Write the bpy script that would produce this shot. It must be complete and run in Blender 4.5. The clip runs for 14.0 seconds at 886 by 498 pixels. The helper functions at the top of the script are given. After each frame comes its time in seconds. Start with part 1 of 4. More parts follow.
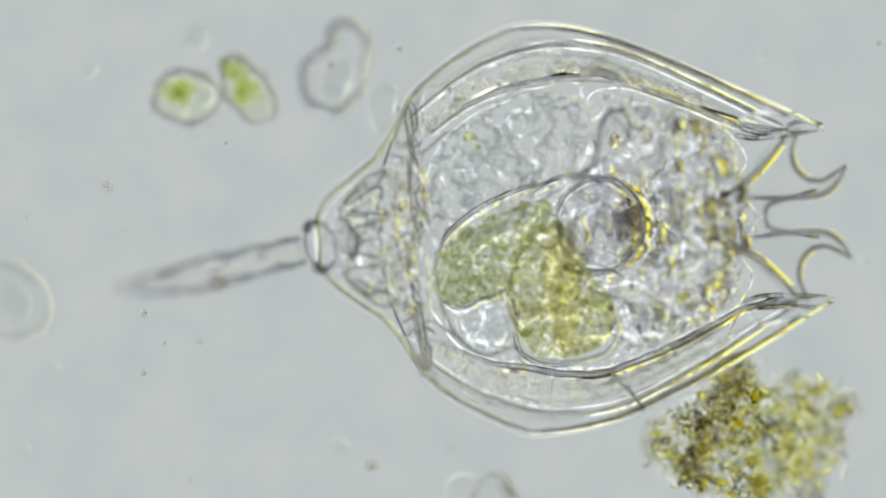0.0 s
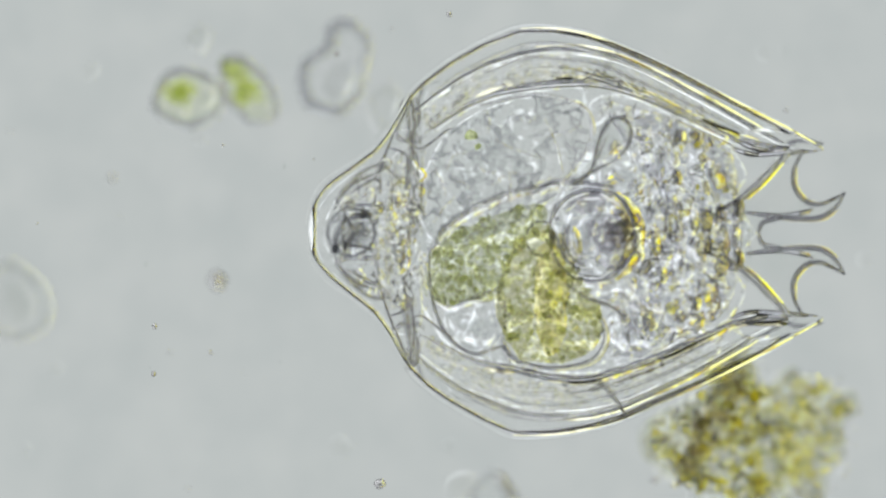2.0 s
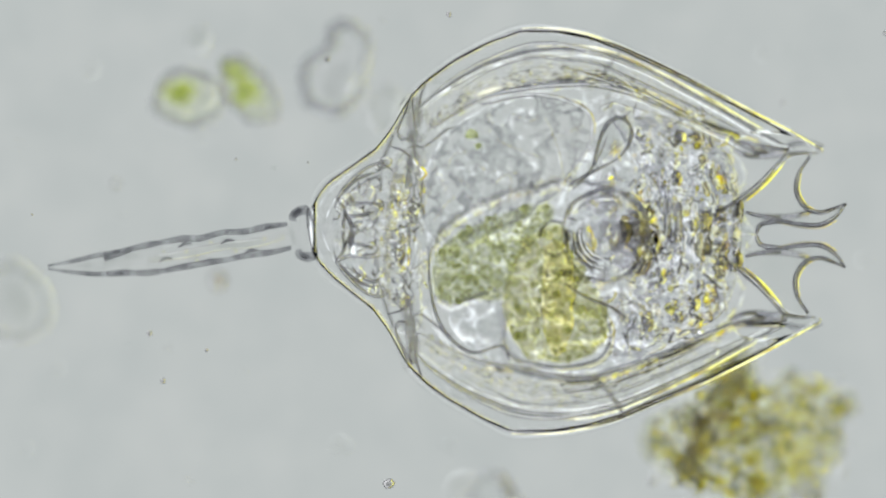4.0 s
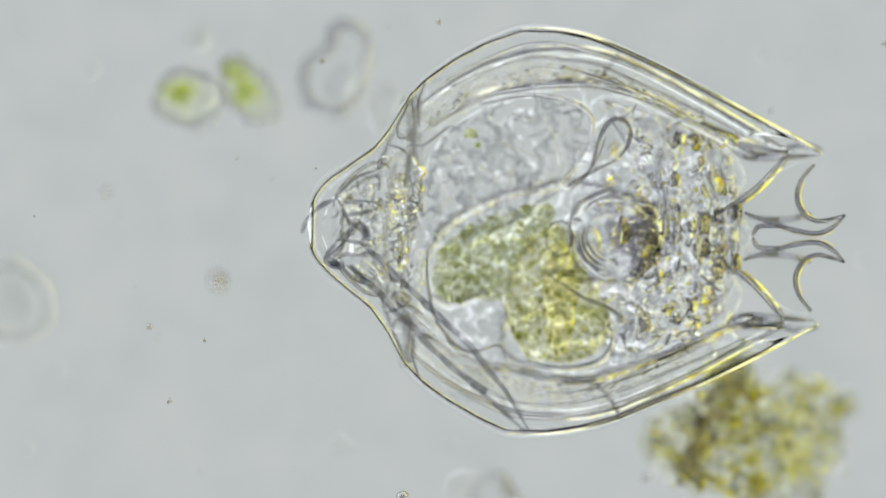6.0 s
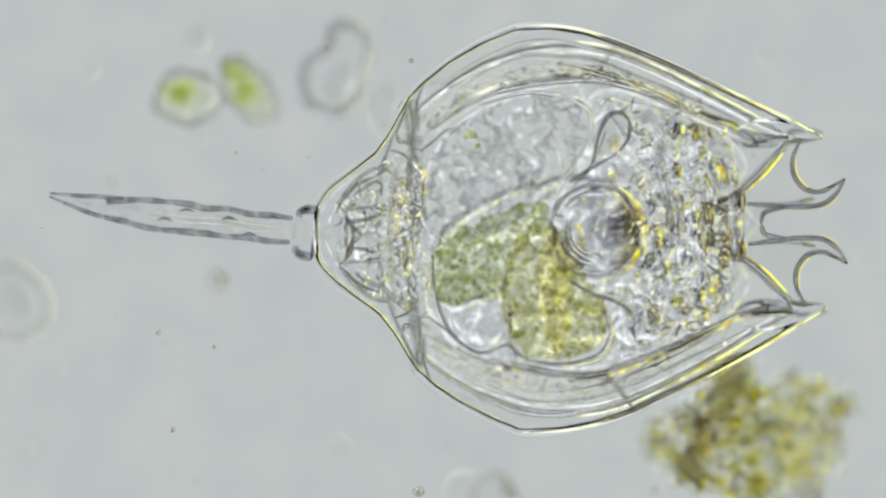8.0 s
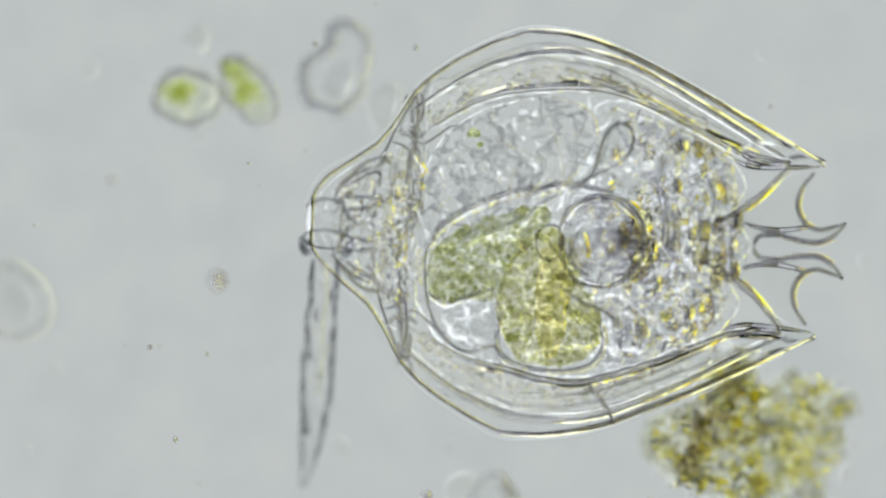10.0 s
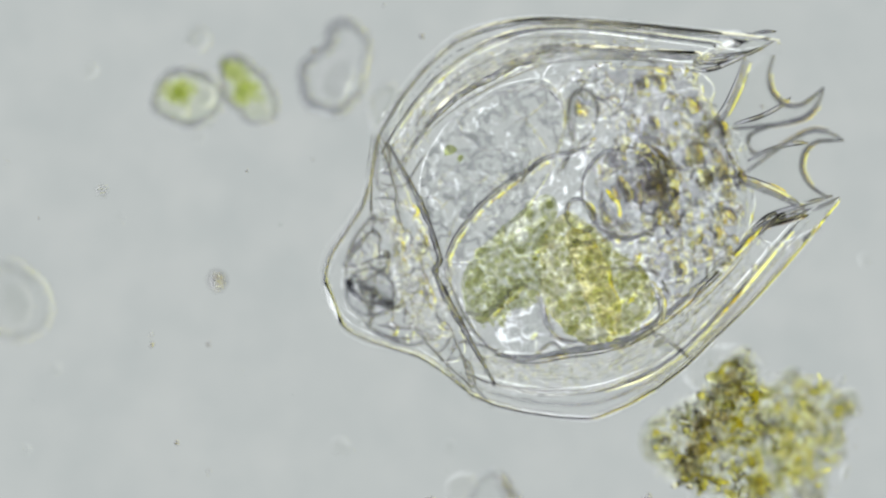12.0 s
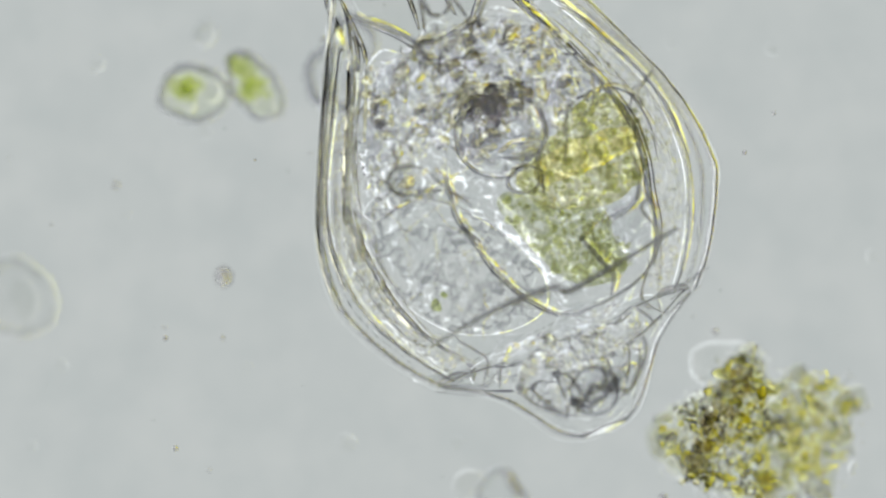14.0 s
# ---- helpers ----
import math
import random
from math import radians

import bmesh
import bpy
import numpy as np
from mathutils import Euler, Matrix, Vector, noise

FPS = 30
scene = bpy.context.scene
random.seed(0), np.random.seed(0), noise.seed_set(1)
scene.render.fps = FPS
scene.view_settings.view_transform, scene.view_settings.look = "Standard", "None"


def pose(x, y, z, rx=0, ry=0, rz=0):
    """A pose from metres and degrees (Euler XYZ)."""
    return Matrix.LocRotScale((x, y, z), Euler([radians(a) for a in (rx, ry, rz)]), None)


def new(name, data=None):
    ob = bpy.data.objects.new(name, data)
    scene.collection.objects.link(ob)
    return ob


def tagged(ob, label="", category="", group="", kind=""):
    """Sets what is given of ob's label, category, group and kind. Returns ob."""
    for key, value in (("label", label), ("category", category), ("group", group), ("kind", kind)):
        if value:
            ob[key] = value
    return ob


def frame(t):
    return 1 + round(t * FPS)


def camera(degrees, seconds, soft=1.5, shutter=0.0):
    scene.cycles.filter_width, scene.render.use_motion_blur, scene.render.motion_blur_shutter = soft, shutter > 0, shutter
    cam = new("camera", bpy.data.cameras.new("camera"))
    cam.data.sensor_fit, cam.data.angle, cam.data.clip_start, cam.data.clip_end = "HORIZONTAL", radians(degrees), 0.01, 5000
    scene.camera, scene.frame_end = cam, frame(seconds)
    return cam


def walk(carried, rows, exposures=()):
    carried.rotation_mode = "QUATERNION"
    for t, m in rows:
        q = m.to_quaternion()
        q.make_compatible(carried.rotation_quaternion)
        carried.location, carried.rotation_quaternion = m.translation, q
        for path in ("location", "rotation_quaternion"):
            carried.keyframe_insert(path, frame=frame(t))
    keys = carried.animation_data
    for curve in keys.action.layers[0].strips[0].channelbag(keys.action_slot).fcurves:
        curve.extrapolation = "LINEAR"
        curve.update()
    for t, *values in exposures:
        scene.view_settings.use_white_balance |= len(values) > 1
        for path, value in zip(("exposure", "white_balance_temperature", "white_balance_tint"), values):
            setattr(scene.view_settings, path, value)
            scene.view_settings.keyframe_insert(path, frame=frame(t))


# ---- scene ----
# The place: a drop of water on a microscope slide, lit from below through a condenser, built enlarged.
# Plan coordinates run right and down from the field's top left corner, 1000 to a unit; z is the height over the slide in units.
K = 1.0  # metres to a unit
DIST = 0.784 / math.tan(radians(1.5))
cam = camera(3.0, 14.0, 2.3)
cam.data.dof.use_dof = True
cam.data.dof.focus_distance = DIST * K
cam.data.dof.aperture_fstop = 0.34
# seconds, shift right, shift down, height of the plane in focus
FOCUS = [(0, 0, 0, 0.252), (0.4, 0, 0, 0.258), (0.55, 0, 0, 0.355), (0.8, 0, 0, 0.378), (1.2, 0, 0, 0.384), (1.5, 0, 0, 0.324), (2.0, 0, 0, 0.330), (2.5, 0, 0, 0.390),
         (3.2, 0, 0, 0.390), (5.3, 0, 0, 0.402), (6.9, 0, 0, 0.360), (7.15, 0, 0, 0.264), (7.6, 0, 0, 0.264), (7.9, 0, 0, 0.368), (8.2, 0, 0, 0.390),
         (10.3, 0, 0, 0.294), (10.7, 0, 0, 0.278), (11.1, 0, 0, 0.368), (11.5, 0, 0, 0.330), (12.0, 0, 0, 0.270), (12.5, 0, 0, 0.256), (13.0, 0, 0, 0.252), (13.2, 0, 0, 0.252), (13.5, -8, -2, 0.252), (14.0, -12, -7, 0.252)]
walk(cam, [(t, pose(K * x / 1000, K * y / 1000, K * (DIST + z + .06))) for t, x, y, z in FOCUS])

scene.cycles.max_bounces = 48
scene.cycles.transmission_bounces = 48
scene.cycles.transparent_max_bounces = 64

world = bpy.data.worlds.new("world")
world.use_nodes = True
world.node_tree.nodes["Background"].inputs["Color"].default_value = (0.08, 0.082, 0.086, 1)
world.node_tree.nodes["Background"].inputs["Strength"].default_value = 1.0
scene.world = world


# ---- materials ----
def nodes_of(name):
    m = bpy.data.materials.new(name)
    m.use_nodes = True
    t = m.node_tree
    t.nodes.clear()
    out = t.nodes.new("ShaderNodeOutputMaterial")
    return m, t, out


def link(t, a, ao, b, bi):
    t.links.new(a.outputs[ao], b.inputs[bi])


def noise_ramp(t, scale, stops, detail=3.0, rough=0.55):
    co = t.nodes.new("ShaderNodeTexCoord")
    n = t.nodes.new("ShaderNodeTexNoise")
    n.inputs["Scale"].default_value, n.inputs["Detail"].default_value, n.inputs["Roughness"].default_value = scale / K, detail, rough
    link(t, co, "Object", n, "Vector")
    r = t.nodes.new("ShaderNodeValToRGB")
    while len(r.color_ramp.elements) < len(stops):
        r.color_ramp.elements.new(0.5)
    for e, (p, c) in zip(r.color_ramp.elements, stops):
        e.position, e.color = p, (*c, 1)
    link(t, n, "Fac", r, "Fac")
    return n, r


def clear_mat(name, ior, tint=(1, 1, 1), tint2=None, scale=8.0, bump=0.0, bscale=30.0, dist=0.01, veins=0.0):
    """Clear living matter or chitin in water: it refracts what lies under it. ior is relative to the water; veins: half width of worm-like streaks."""
    m, t, out = nodes_of(name)
    g = t.nodes.new("ShaderNodeBsdfRefraction")
    g.inputs["IOR"].default_value, g.inputs["Roughness"].default_value = ior, 0.0
    g.inputs["Color"].default_value = (*tint, 1)
    if tint2:
        stops = [(.5 - veins, tint), (.5, tint2), (.5 + veins, tint)] if veins else [(0.4, tint), (0.6, tint2)]
        n, r = noise_ramp(t, scale, stops, 2.6 if veins else 5.0, 0.6 if veins else 0.65)
        link(t, r, "Color", g, "Color")
    if bump:
        n2, _ = noise_ramp(t, bscale, [(0, (0, 0, 0)), (1, (1, 1, 1))], 1.5, 0.45)
        b = t.nodes.new("ShaderNodeBump")
        b.inputs["Strength"].default_value, b.inputs["Distance"].default_value = bump, dist * K
        link(t, n2, "Fac", b, "Height")
        link(t, b, "Normal", g, "Normal")
    link(t, g, 0, out, "Surface")
    return m


def lamp_mat(name, reach):
    """The condenser's light: even in the middle, then fading out; the brighter ring and the amber rim on one side are
    added to make edges bright and yellow.
    """
    m, t, out = nodes_of(name)
    e = t.nodes.new("ShaderNodeEmission")
    co = t.nodes.new("ShaderNodeTexCoord")
    far = t.nodes.new("ShaderNodeVectorMath")
    far.operation = "LENGTH"
    link(t, co, "Object", far, 0)
    div = t.nodes.new("ShaderNodeMath")
    div.operation, div.inputs[1].default_value = "DIVIDE", reach
    link(t, far, "Value", div, 0)
    def ramp(stops):
        r = t.nodes.new("ShaderNodeValToRGB")
        r.color_ramp.interpolation = "EASE"
        while len(r.color_ramp.elements) < len(stops):
            r.color_ramp.elements.new(0.5)
        for el, (p, c) in zip(r.color_ramp.elements, stops):
            el.position, el.color = p, (*c, 1)
        link(t, div, 0, r, "Fac")
        return r
    base = (.533, .566, .558)
    # ring and amber side are made up: they colour the bright fringes of edges
    cool = ramp([(0, base), (.2, base), (.3, (.95, 1.0, 1.01)), (.42, (1.6, 1.66, 1.68)), (.52, (1.1, 1.12, 1.14)), (.64, (.34, .34, .38)), (1, (.2, .2, .23))])
    warm = ramp([(0, base), (.2, base), (.3, (.95, 1.0, .97)), (.38, (1.35, 1.42, 1.05)), (.45, (1.4, 1.45, .2)), (.54, (1.2, 1.12, .02)), (.6, (.95, .6, 0)), (.65, (.34, .31, .36)), (1, (.2, .2, .23))])
    sep = t.nodes.new("ShaderNodeSeparateXYZ")
    link(t, co, "Object", sep, 0)
    near = t.nodes.new("ShaderNodeMapRange")
    near.inputs["From Min"].default_value, near.inputs["From Max"].default_value = -reach * .05, -reach * .2
    link(t, sep, "X", near, "Value")
    mix = t.nodes.new("ShaderNodeMix")
    mix.data_type = "RGBA"
    link(t, near, 0, mix, "Factor")
    t.links.new(cool.outputs["Color"], mix.inputs[6])
    t.links.new(warm.outputs["Color"], mix.inputs[7])
    t.links.new(mix.outputs[2], e.inputs["Color"])
    link(t, e, 0, out, "Surface")
    return m


def plain_mat(name, color, rough=0.7):
    m, t, out = nodes_of(name)
    b = t.nodes.new("ShaderNodeBsdfPrincipled")
    b.inputs["Roughness"].default_value = rough
    n, r = noise_ramp(t, 4.0, [(0.3, color), (0.7, tuple(c * 1.4 for c in color))])
    link(t, r, "Color", b, "Base Color")
    link(t, b, 0, out, "Surface")
    return m


SLIDE = clear_mat("slide_glass", 1.0, (1, 1, 1), (0.952, 0.96, 0.963), 7.0)
LAMP = lamp_mat("condenser_light", 12.0 * K)
BLACK = plain_mat("black_lacquer", (0.012, 0.012, 0.013), 0.5)
SHELL = clear_mat("lorica_shell", 1.03, (1, 1, 1), (0.995, 0.996, 0.996), 30.0, 0.2, 14.0, 0.004)
RIDGE = clear_mat("lorica_ridge", 1.24, (0.74, 0.74, 0.75), (0.58, 0.58, 0.6), 16.0)
PLATE_EDGE = clear_mat("plate_edge", 1.2, (0.74, 0.74, 0.75), (0.56, 0.56, 0.58), 30.0, 0.6, 50.0, 0.01)
MANTLE = clear_mat("mantle", 1.05, (1, 1, 1), (0.995, 0.995, 0.995), 40.0, 1.0, 45.0, 0.04)
GREEN_SPECK = clear_mat("green_speck", 1.02, (0.84, 0.86, 0.66), (0.66, 0.7, 0.44), 60.0)
STAIN = clear_mat("brown_slime", 1.03, (0.96, 0.955, 0.92), (0.87, 0.855, 0.79), 30.0, 1.0, 50.0, 0.03)
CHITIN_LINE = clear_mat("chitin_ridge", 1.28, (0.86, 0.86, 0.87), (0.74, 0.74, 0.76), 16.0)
WEB = clear_mat("hook_web", 1.02, (0.99, 0.99, 0.985), (0.97, 0.975, 0.97), 10.0)
SOFT_LINE = clear_mat("soft_fold", 1.06, (0.985, 0.985, 0.98), (0.95, 0.95, 0.95), 14.0)
# amber tint in place of the yellow light fringe at edges
RIM_LINE = clear_mat("amber_fringe", 1.1, (0.98, 0.975, 0.9), (0.96, 0.94, 0.82), 14.0)
FRAGMENT = clear_mat("clear_fragment", 1.035, (1, 1, 1), (0.95, 0.952, 0.96), 26.0, 0.6, 26.0, 0.03, veins=0.05)
REAR_FLESH = clear_mat("rear_flesh", 1.06, (1, 1, 1), (0.97, 0.97, 0.975), 44.0, 1.0, 40.0, 0.045)
GLAND = clear_mat("gland_tissue", 1.036, (1, 1, 1), (0.91, 0.91, 0.92), 40.0, 1.0, 30.0, 0.03)
# worm-like grey streaks paint the shade of the bladder's folds
BLADDER_SHADING = clear_mat("bladder_shading", 1.004, (1, 1, 1), (0.79, 0.792, 0.8), 20.0, veins=0.055)
WRINKLE = clear_mat("soft_wrinkle", 1.006, (0.95, 0.95, 0.95), (0.88, 0.88, 0.89), 30.0)
PALE_LINE = clear_mat("pale_strand", 1.11, (0.97, 0.97, 0.97), (0.9, 0.9, 0.91), 14.0)
FOLDS = clear_mat("folded_membrane", 1.055, (1, 1, 1), (0.99, 0.99, 0.99), 30.0, 1.0, 20.0, 0.03)
FOOT_JOINT = clear_mat("foot_joint", 1.0, (0.995, 0.995, 0.995), (0.96, 0.96, 0.965), 36.0)
FOOT = clear_mat("foot_cuticle", 1.0, (1, 1, 1), (0.975, 0.975, 0.975), 40.0)
GOLD_GLINT = clear_mat("golden_fringe", 1.092, (1, 1, 0.97), (1, 0.99, 0.92), 12.0)
FOOT_EDGE = clear_mat("foot_edge", 1.0, (0.84, 0.84, 0.85), (0.6, 0.6, 0.62), 40.0)
ALGA_SAP = clear_mat("alga_sap", 1.014, (0.985, 0.99, 0.96), (0.95, 0.965, 0.88), 30.0, 0.8, 22.0, 0.02)
# for the bright halo of light drawn round the shell's outline
HALO = clear_mat("light_halo", 1.03, (1, 1, 1), (0.99, 0.99, 0.99), 12.0)
# clear prisms for gleams and bright fringes drawn beside lines
GLINT = clear_mat("clear_fringe", 1.078, (1, 1, 1), (0.97, 0.97, 0.97), 12.0)
SHEEN = clear_mat("soft_fringe", 1.058, (1, 1, 1), (0.98, 0.98, 0.97), 12.0)
FLESH = clear_mat("body_flesh", 1.07, (1, 1, 1), (0.975, 0.975, 0.98), 34.0, 1.0, 24.0, 0.04)
GREEN_FOOD = clear_mat("green_food", 1.018, (0.965, 0.97, 0.91), (0.74, 0.755, 0.62), 40.0, 1.0, 40.0, 0.01)
YELLOW_FOOD = clear_mat("yellow_food", 1.018, (0.98, 0.975, 0.885), (0.78, 0.77, 0.585), 40.0, 1.0, 40.0, 0.01)
ALGA = clear_mat("chloroplast", 1.02, (0.945, 0.965, 0.78), (0.85, 0.885, 0.58), 38.0, 0.9, 60.0, 0.02)
DEEP_ALGA = clear_mat("dark_chloroplast", 1.05, (0.84, 0.87, 0.52), (0.72, 0.77, 0.4), 38.0)
CELL = clear_mat("cell_wall", 1.014, (0.99, 0.993, 0.99), (0.96, 0.965, 0.96), 20.0, 0.8, 22.0, 0.03)
# grey tint carries the dark outline shade round cells and fragments
WALL = clear_mat("shaded_wall", 1.04, (0.86, 0.86, 0.87), (0.74, 0.74, 0.76), 26.0, 0.6, 40.0, 0.02)
GHOST_WALL = clear_mat("ghost_wall", 1.03, (0.98, 0.98, 0.98), (0.92, 0.92, 0.92), 26.0)
GRAIN = clear_mat("clear_granule", 1.08, (0.985, 0.985, 0.98), (0.94, 0.94, 0.93), 15.0)
FAINT = clear_mat("faint_granule", 1.045, (0.985, 0.985, 0.98), (0.94, 0.94, 0.93), 15.0)
DROPLET = clear_mat("clear_droplet", 1.03, (1, 1, 1), (0.96, 0.96, 0.965), 15.0)
GHOST = clear_mat("ghost_cell", 1.028, (0.985, 0.985, 0.98), (0.965, 0.965, 0.96), 15.0)
OLIVE = clear_mat("olive_granule", 1.05, (0.955, 0.96, 0.89), (0.87, 0.88, 0.77), 35.0)
FOOD_GRAIN = clear_mat("food_granule", 1.014, (0.95, 0.955, 0.87), (0.83, 0.84, 0.7), 35.0)
AMBER = clear_mat("amber_granule", 1.075, (0.97, 0.965, 0.75), (0.94, 0.91, 0.52), 40.0)
HEAD_FLESH = clear_mat("head_flesh", 1.06, (1, 1, 1), (0.91, 0.91, 0.92), 40.0, 1.0, 34.0, 0.05)
FOOD_STREAK = clear_mat("food_streak", 1.04, (0.99, 0.98, 0.89), (0.97, 0.94, 0.76), 40.0, 1.0, 50.0, 0.02)
JAW_CHITIN = clear_mat("jaw_chitin", 1.035, (0.94, 0.935, 0.94), (0.76, 0.75, 0.765), 34.0, 1.0, 50.0, 0.006)
# faint yellow tint for drawn glints and colour fringes of light
YELLOW_GLINT = clear_mat("yellow_glint", 1.108, (1, 0.99, 0.92), (1, 0.98, 0.84), 30.0)
SLIME = clear_mat("detritus_slime", 1.018, (0.975, 0.98, 0.945), (0.845, 0.845, 0.77), 30.0, 1.0, 40.0, 0.08)
BROWN = clear_mat("brown_detritus", 1.05, (0.94, 0.915, 0.82), (0.83, 0.79, 0.67), 30.0, 0.6, 40.0, 0.02)
DARK = clear_mat("dark_chitin", 1.1, (0.84, 0.83, 0.83), (0.64, 0.63, 0.64), 25.0, 0.5, 50.0, 0.01)


# ---- shapes ----
def W(x, y, z=0.0):
    return Vector(((x - 784) / 1000, (441 - y) / 1000, z))


def mesh_of(name, bm, material):
    me = bpy.data.meshes.new(name)
    bmesh.ops.recalc_face_normals(bm, faces=bm.faces[:])
    flat = bm.faces.layers.int.get("flat")
    for f in bm.faces:
        f.smooth = not (flat and f[flat])
    bmesh.ops.scale(bm, vec=(K, K, K), verts=bm.verts[:])
    bm.to_mesh(me)
    bm.free()
    me.materials.append(material)
    return me


def part(name, bm, material, parent, label=""):
    ob = new(name, mesh_of(name, bm, material))
    ob.parent = parent
    return tagged(ob, label) if label else ob


def thing(name, label, category, group="", kind="", bm=None, material=None, at=None):
    ob = new(name, mesh_of(name, bm, material) if bm else None)
    if at is not None:
        ob.location = at * K
    return tagged(ob, label, category, group, kind)


def smooth_path(pts, n=8, closed=False):
    """A Catmull-Rom curve through the points."""
    pts = [Vector(p) for p in pts]
    out, k = [], len(pts)
    for i in range(k if closed else k - 1):
        p = [pts[j % k] if closed else pts[min(max(j, 0), k - 1)] for j in (i - 1, i, i + 1, i + 2)]
        for s in range(n):
            u = s / n
            out.append(0.5 * (2 * p[1] + (p[2] - p[0]) * u + (2 * p[0] - 5 * p[1] + 4 * p[2] - p[3]) * u * u + (3 * p[1] - p[0] - 3 * p[2] + p[3]) * u ** 3))
    if not closed:
        out.append(pts[-1])
    return out


def skin(bm, rings, caps=True):
    rows = [[bm.verts.new(p) for p in r] for r in rings]
    k = len(rows[0])
    for a, b in zip(rows, rows[1:]):
        for i in range(k):
            bm.faces.new((a[i], a[(i + 1) % k], b[(i + 1) % k], b[i]))
    if caps:
        bm.faces.new(rows[0])
        bm.faces.new(rows[-1])
    return rows


def rod(bm, pts, radii, sides=8, flat=1.0, n=6, facet=False, wedge=0):
    """A smooth rod through pts; radii at even steps; flat: its height against its width; wedge: a three-sided one, thin on that side."""
    path = smooth_path(pts, n) if n > 1 else [Vector(p) for p in pts]
    rings, k = [], len(path)
    for i, p in enumerate(path):
        d = (path[min(i + 1, k - 1)] - path[max(i - 1, 0)]).normalized()
        side = d.cross(Vector((0, 0, 1)))
        side = side.normalized() if side.length > 0.05 else Vector((0, 1, 0))
        up = side.cross(d).normalized()
        u = i / (k - 1) * (len(radii) - 1)
        j = min(int(u), len(radii) - 2)
        r = radii[j] + (radii[j + 1] - radii[j]) * (u - j)
        if wedge:
            rings.append([p + side * (r * wedge), p - side * (r * wedge * .6) + up * (r * 1.4), p - side * (r * wedge * .6) - up * (r * 1.4)])
        else:
            rings.append([p + side * (r * math.cos(a)) + up * (r * flat * math.sin(a)) for a in (2 * math.pi * s / sides for s in range(sides))])
    skin(bm, rings)
    if facet:
        mark = bm.faces.layers.int.new("flat")
        for f in bm.faces:
            f[mark] = 1


def tube(bm, pts, radii, wall, sides=16, n=6):
    """A hollow rod: wall is the thickness of its skin against its radius."""
    path, rings = smooth_path(pts, n), []
    k = len(path)
    for i, p in enumerate(path):
        d = (path[min(i + 1, k - 1)] - path[max(i - 1, 0)]).normalized()
        side = d.cross(Vector((0, 0, 1))).normalized()
        up = side.cross(d).normalized()
        u = i / (k - 1) * (len(radii) - 1)
        j = min(int(u), len(radii) - 2)
        r = radii[j] + (radii[j + 1] - radii[j]) * (u - j)
        ring = lambda r: [p + side * (r * math.cos(a)) + up * (r * math.sin(a)) for a in (2 * math.pi * s / sides for s in range(sides))]
        rings.append((ring(r), ring(r * (1 - wall))))
    skin(bm, [a for a, b in rings] + [b for a, b in rings[::-1]] + [rings[0][0]], False)
    bmesh.ops.remove_doubles(bm, verts=bm.verts[:], dist=1e-6)


def lens(bm, outline, z, h, rings=7, rough=0.0, freq=12.0, n=6, seed=0.0, rim=0.5):
    """A rounded body over a closed plan outline (star-shaped about its middle), its middle at height z, half as thick as h."""
    path = smooth_path([W(*p) for p in outline], n, True)
    c = sum(path, Vector()) / len(path)
    levels = [math.sin(math.pi / 2 * i / rings) for i in range(1, rings + 1)]
    def at(p, s, sign):
        q = c + (p - c) * s
        q.z = z + sign * h * max(0.0, 1 - s * s) ** rim
        if rough:
            q += noise.noise_vector(q * freq + Vector((seed, seed, seed))) * rough
        return q
    rows = [[at(p, s, 1) for p in path] for s in levels] + [[at(p, s, -1) for p in path] for s in levels[-2::-1]]
    body = skin(bm, rows, False)
    for row, sign in ((body[0], 1), (body[-1], -1)):
        v = bm.verts.new(at(c, 0.0, sign))
        for i in range(len(row)):
            bm.faces.new((row[i], row[(i + 1) % len(row)], v))


ICO = bmesh.new()
bmesh.ops.create_icosphere(ICO, subdivisions=2, radius=1)
ICO_V = np.array([v.co[:] for v in ICO.verts])
ICO_F = np.array([[v.index for v in f.verts] for f in ICO.faces])
ICO.free()


def grains(name, spots, material, parent, label="", kind="stuff", rng=None, long=1.0):
    """Many small rounded grains joined in one mesh. spots: rows of x, y, z (local) and radius."""
    rng = rng or np.random.default_rng(5)
    vs, fs = [], []
    for i, (x, y, z, r) in enumerate(spots):
        s = r * rng.uniform(0.5, 1.45, 3) * (rng.uniform(1, long), 1, 1)
        a = rng.uniform(0, math.pi)
        rot = np.array([[math.cos(a), -math.sin(a), 0], [math.sin(a), math.cos(a), 0], [0, 0, 1]])
        lumps = 1 + .3 * np.sin(ICO_V @ rng.normal(0, 2.6, 3) + rng.uniform(0, 6.3))
        vs.append((ICO_V * lumps[:, None] * s) @ rot.T + (x, y, z))
        fs.append(ICO_F + i * len(ICO_V))
    me = bpy.data.meshes.new(name)
    me.from_pydata((np.concatenate(vs) * K).tolist(), [], np.concatenate(fs).tolist())
    me.polygons.foreach_set("use_smooth", [True] * len(me.polygons))
    me.materials.append(material)
    ob = new(name, me)
    ob.parent = parent
    return tagged(ob, label, kind=kind)


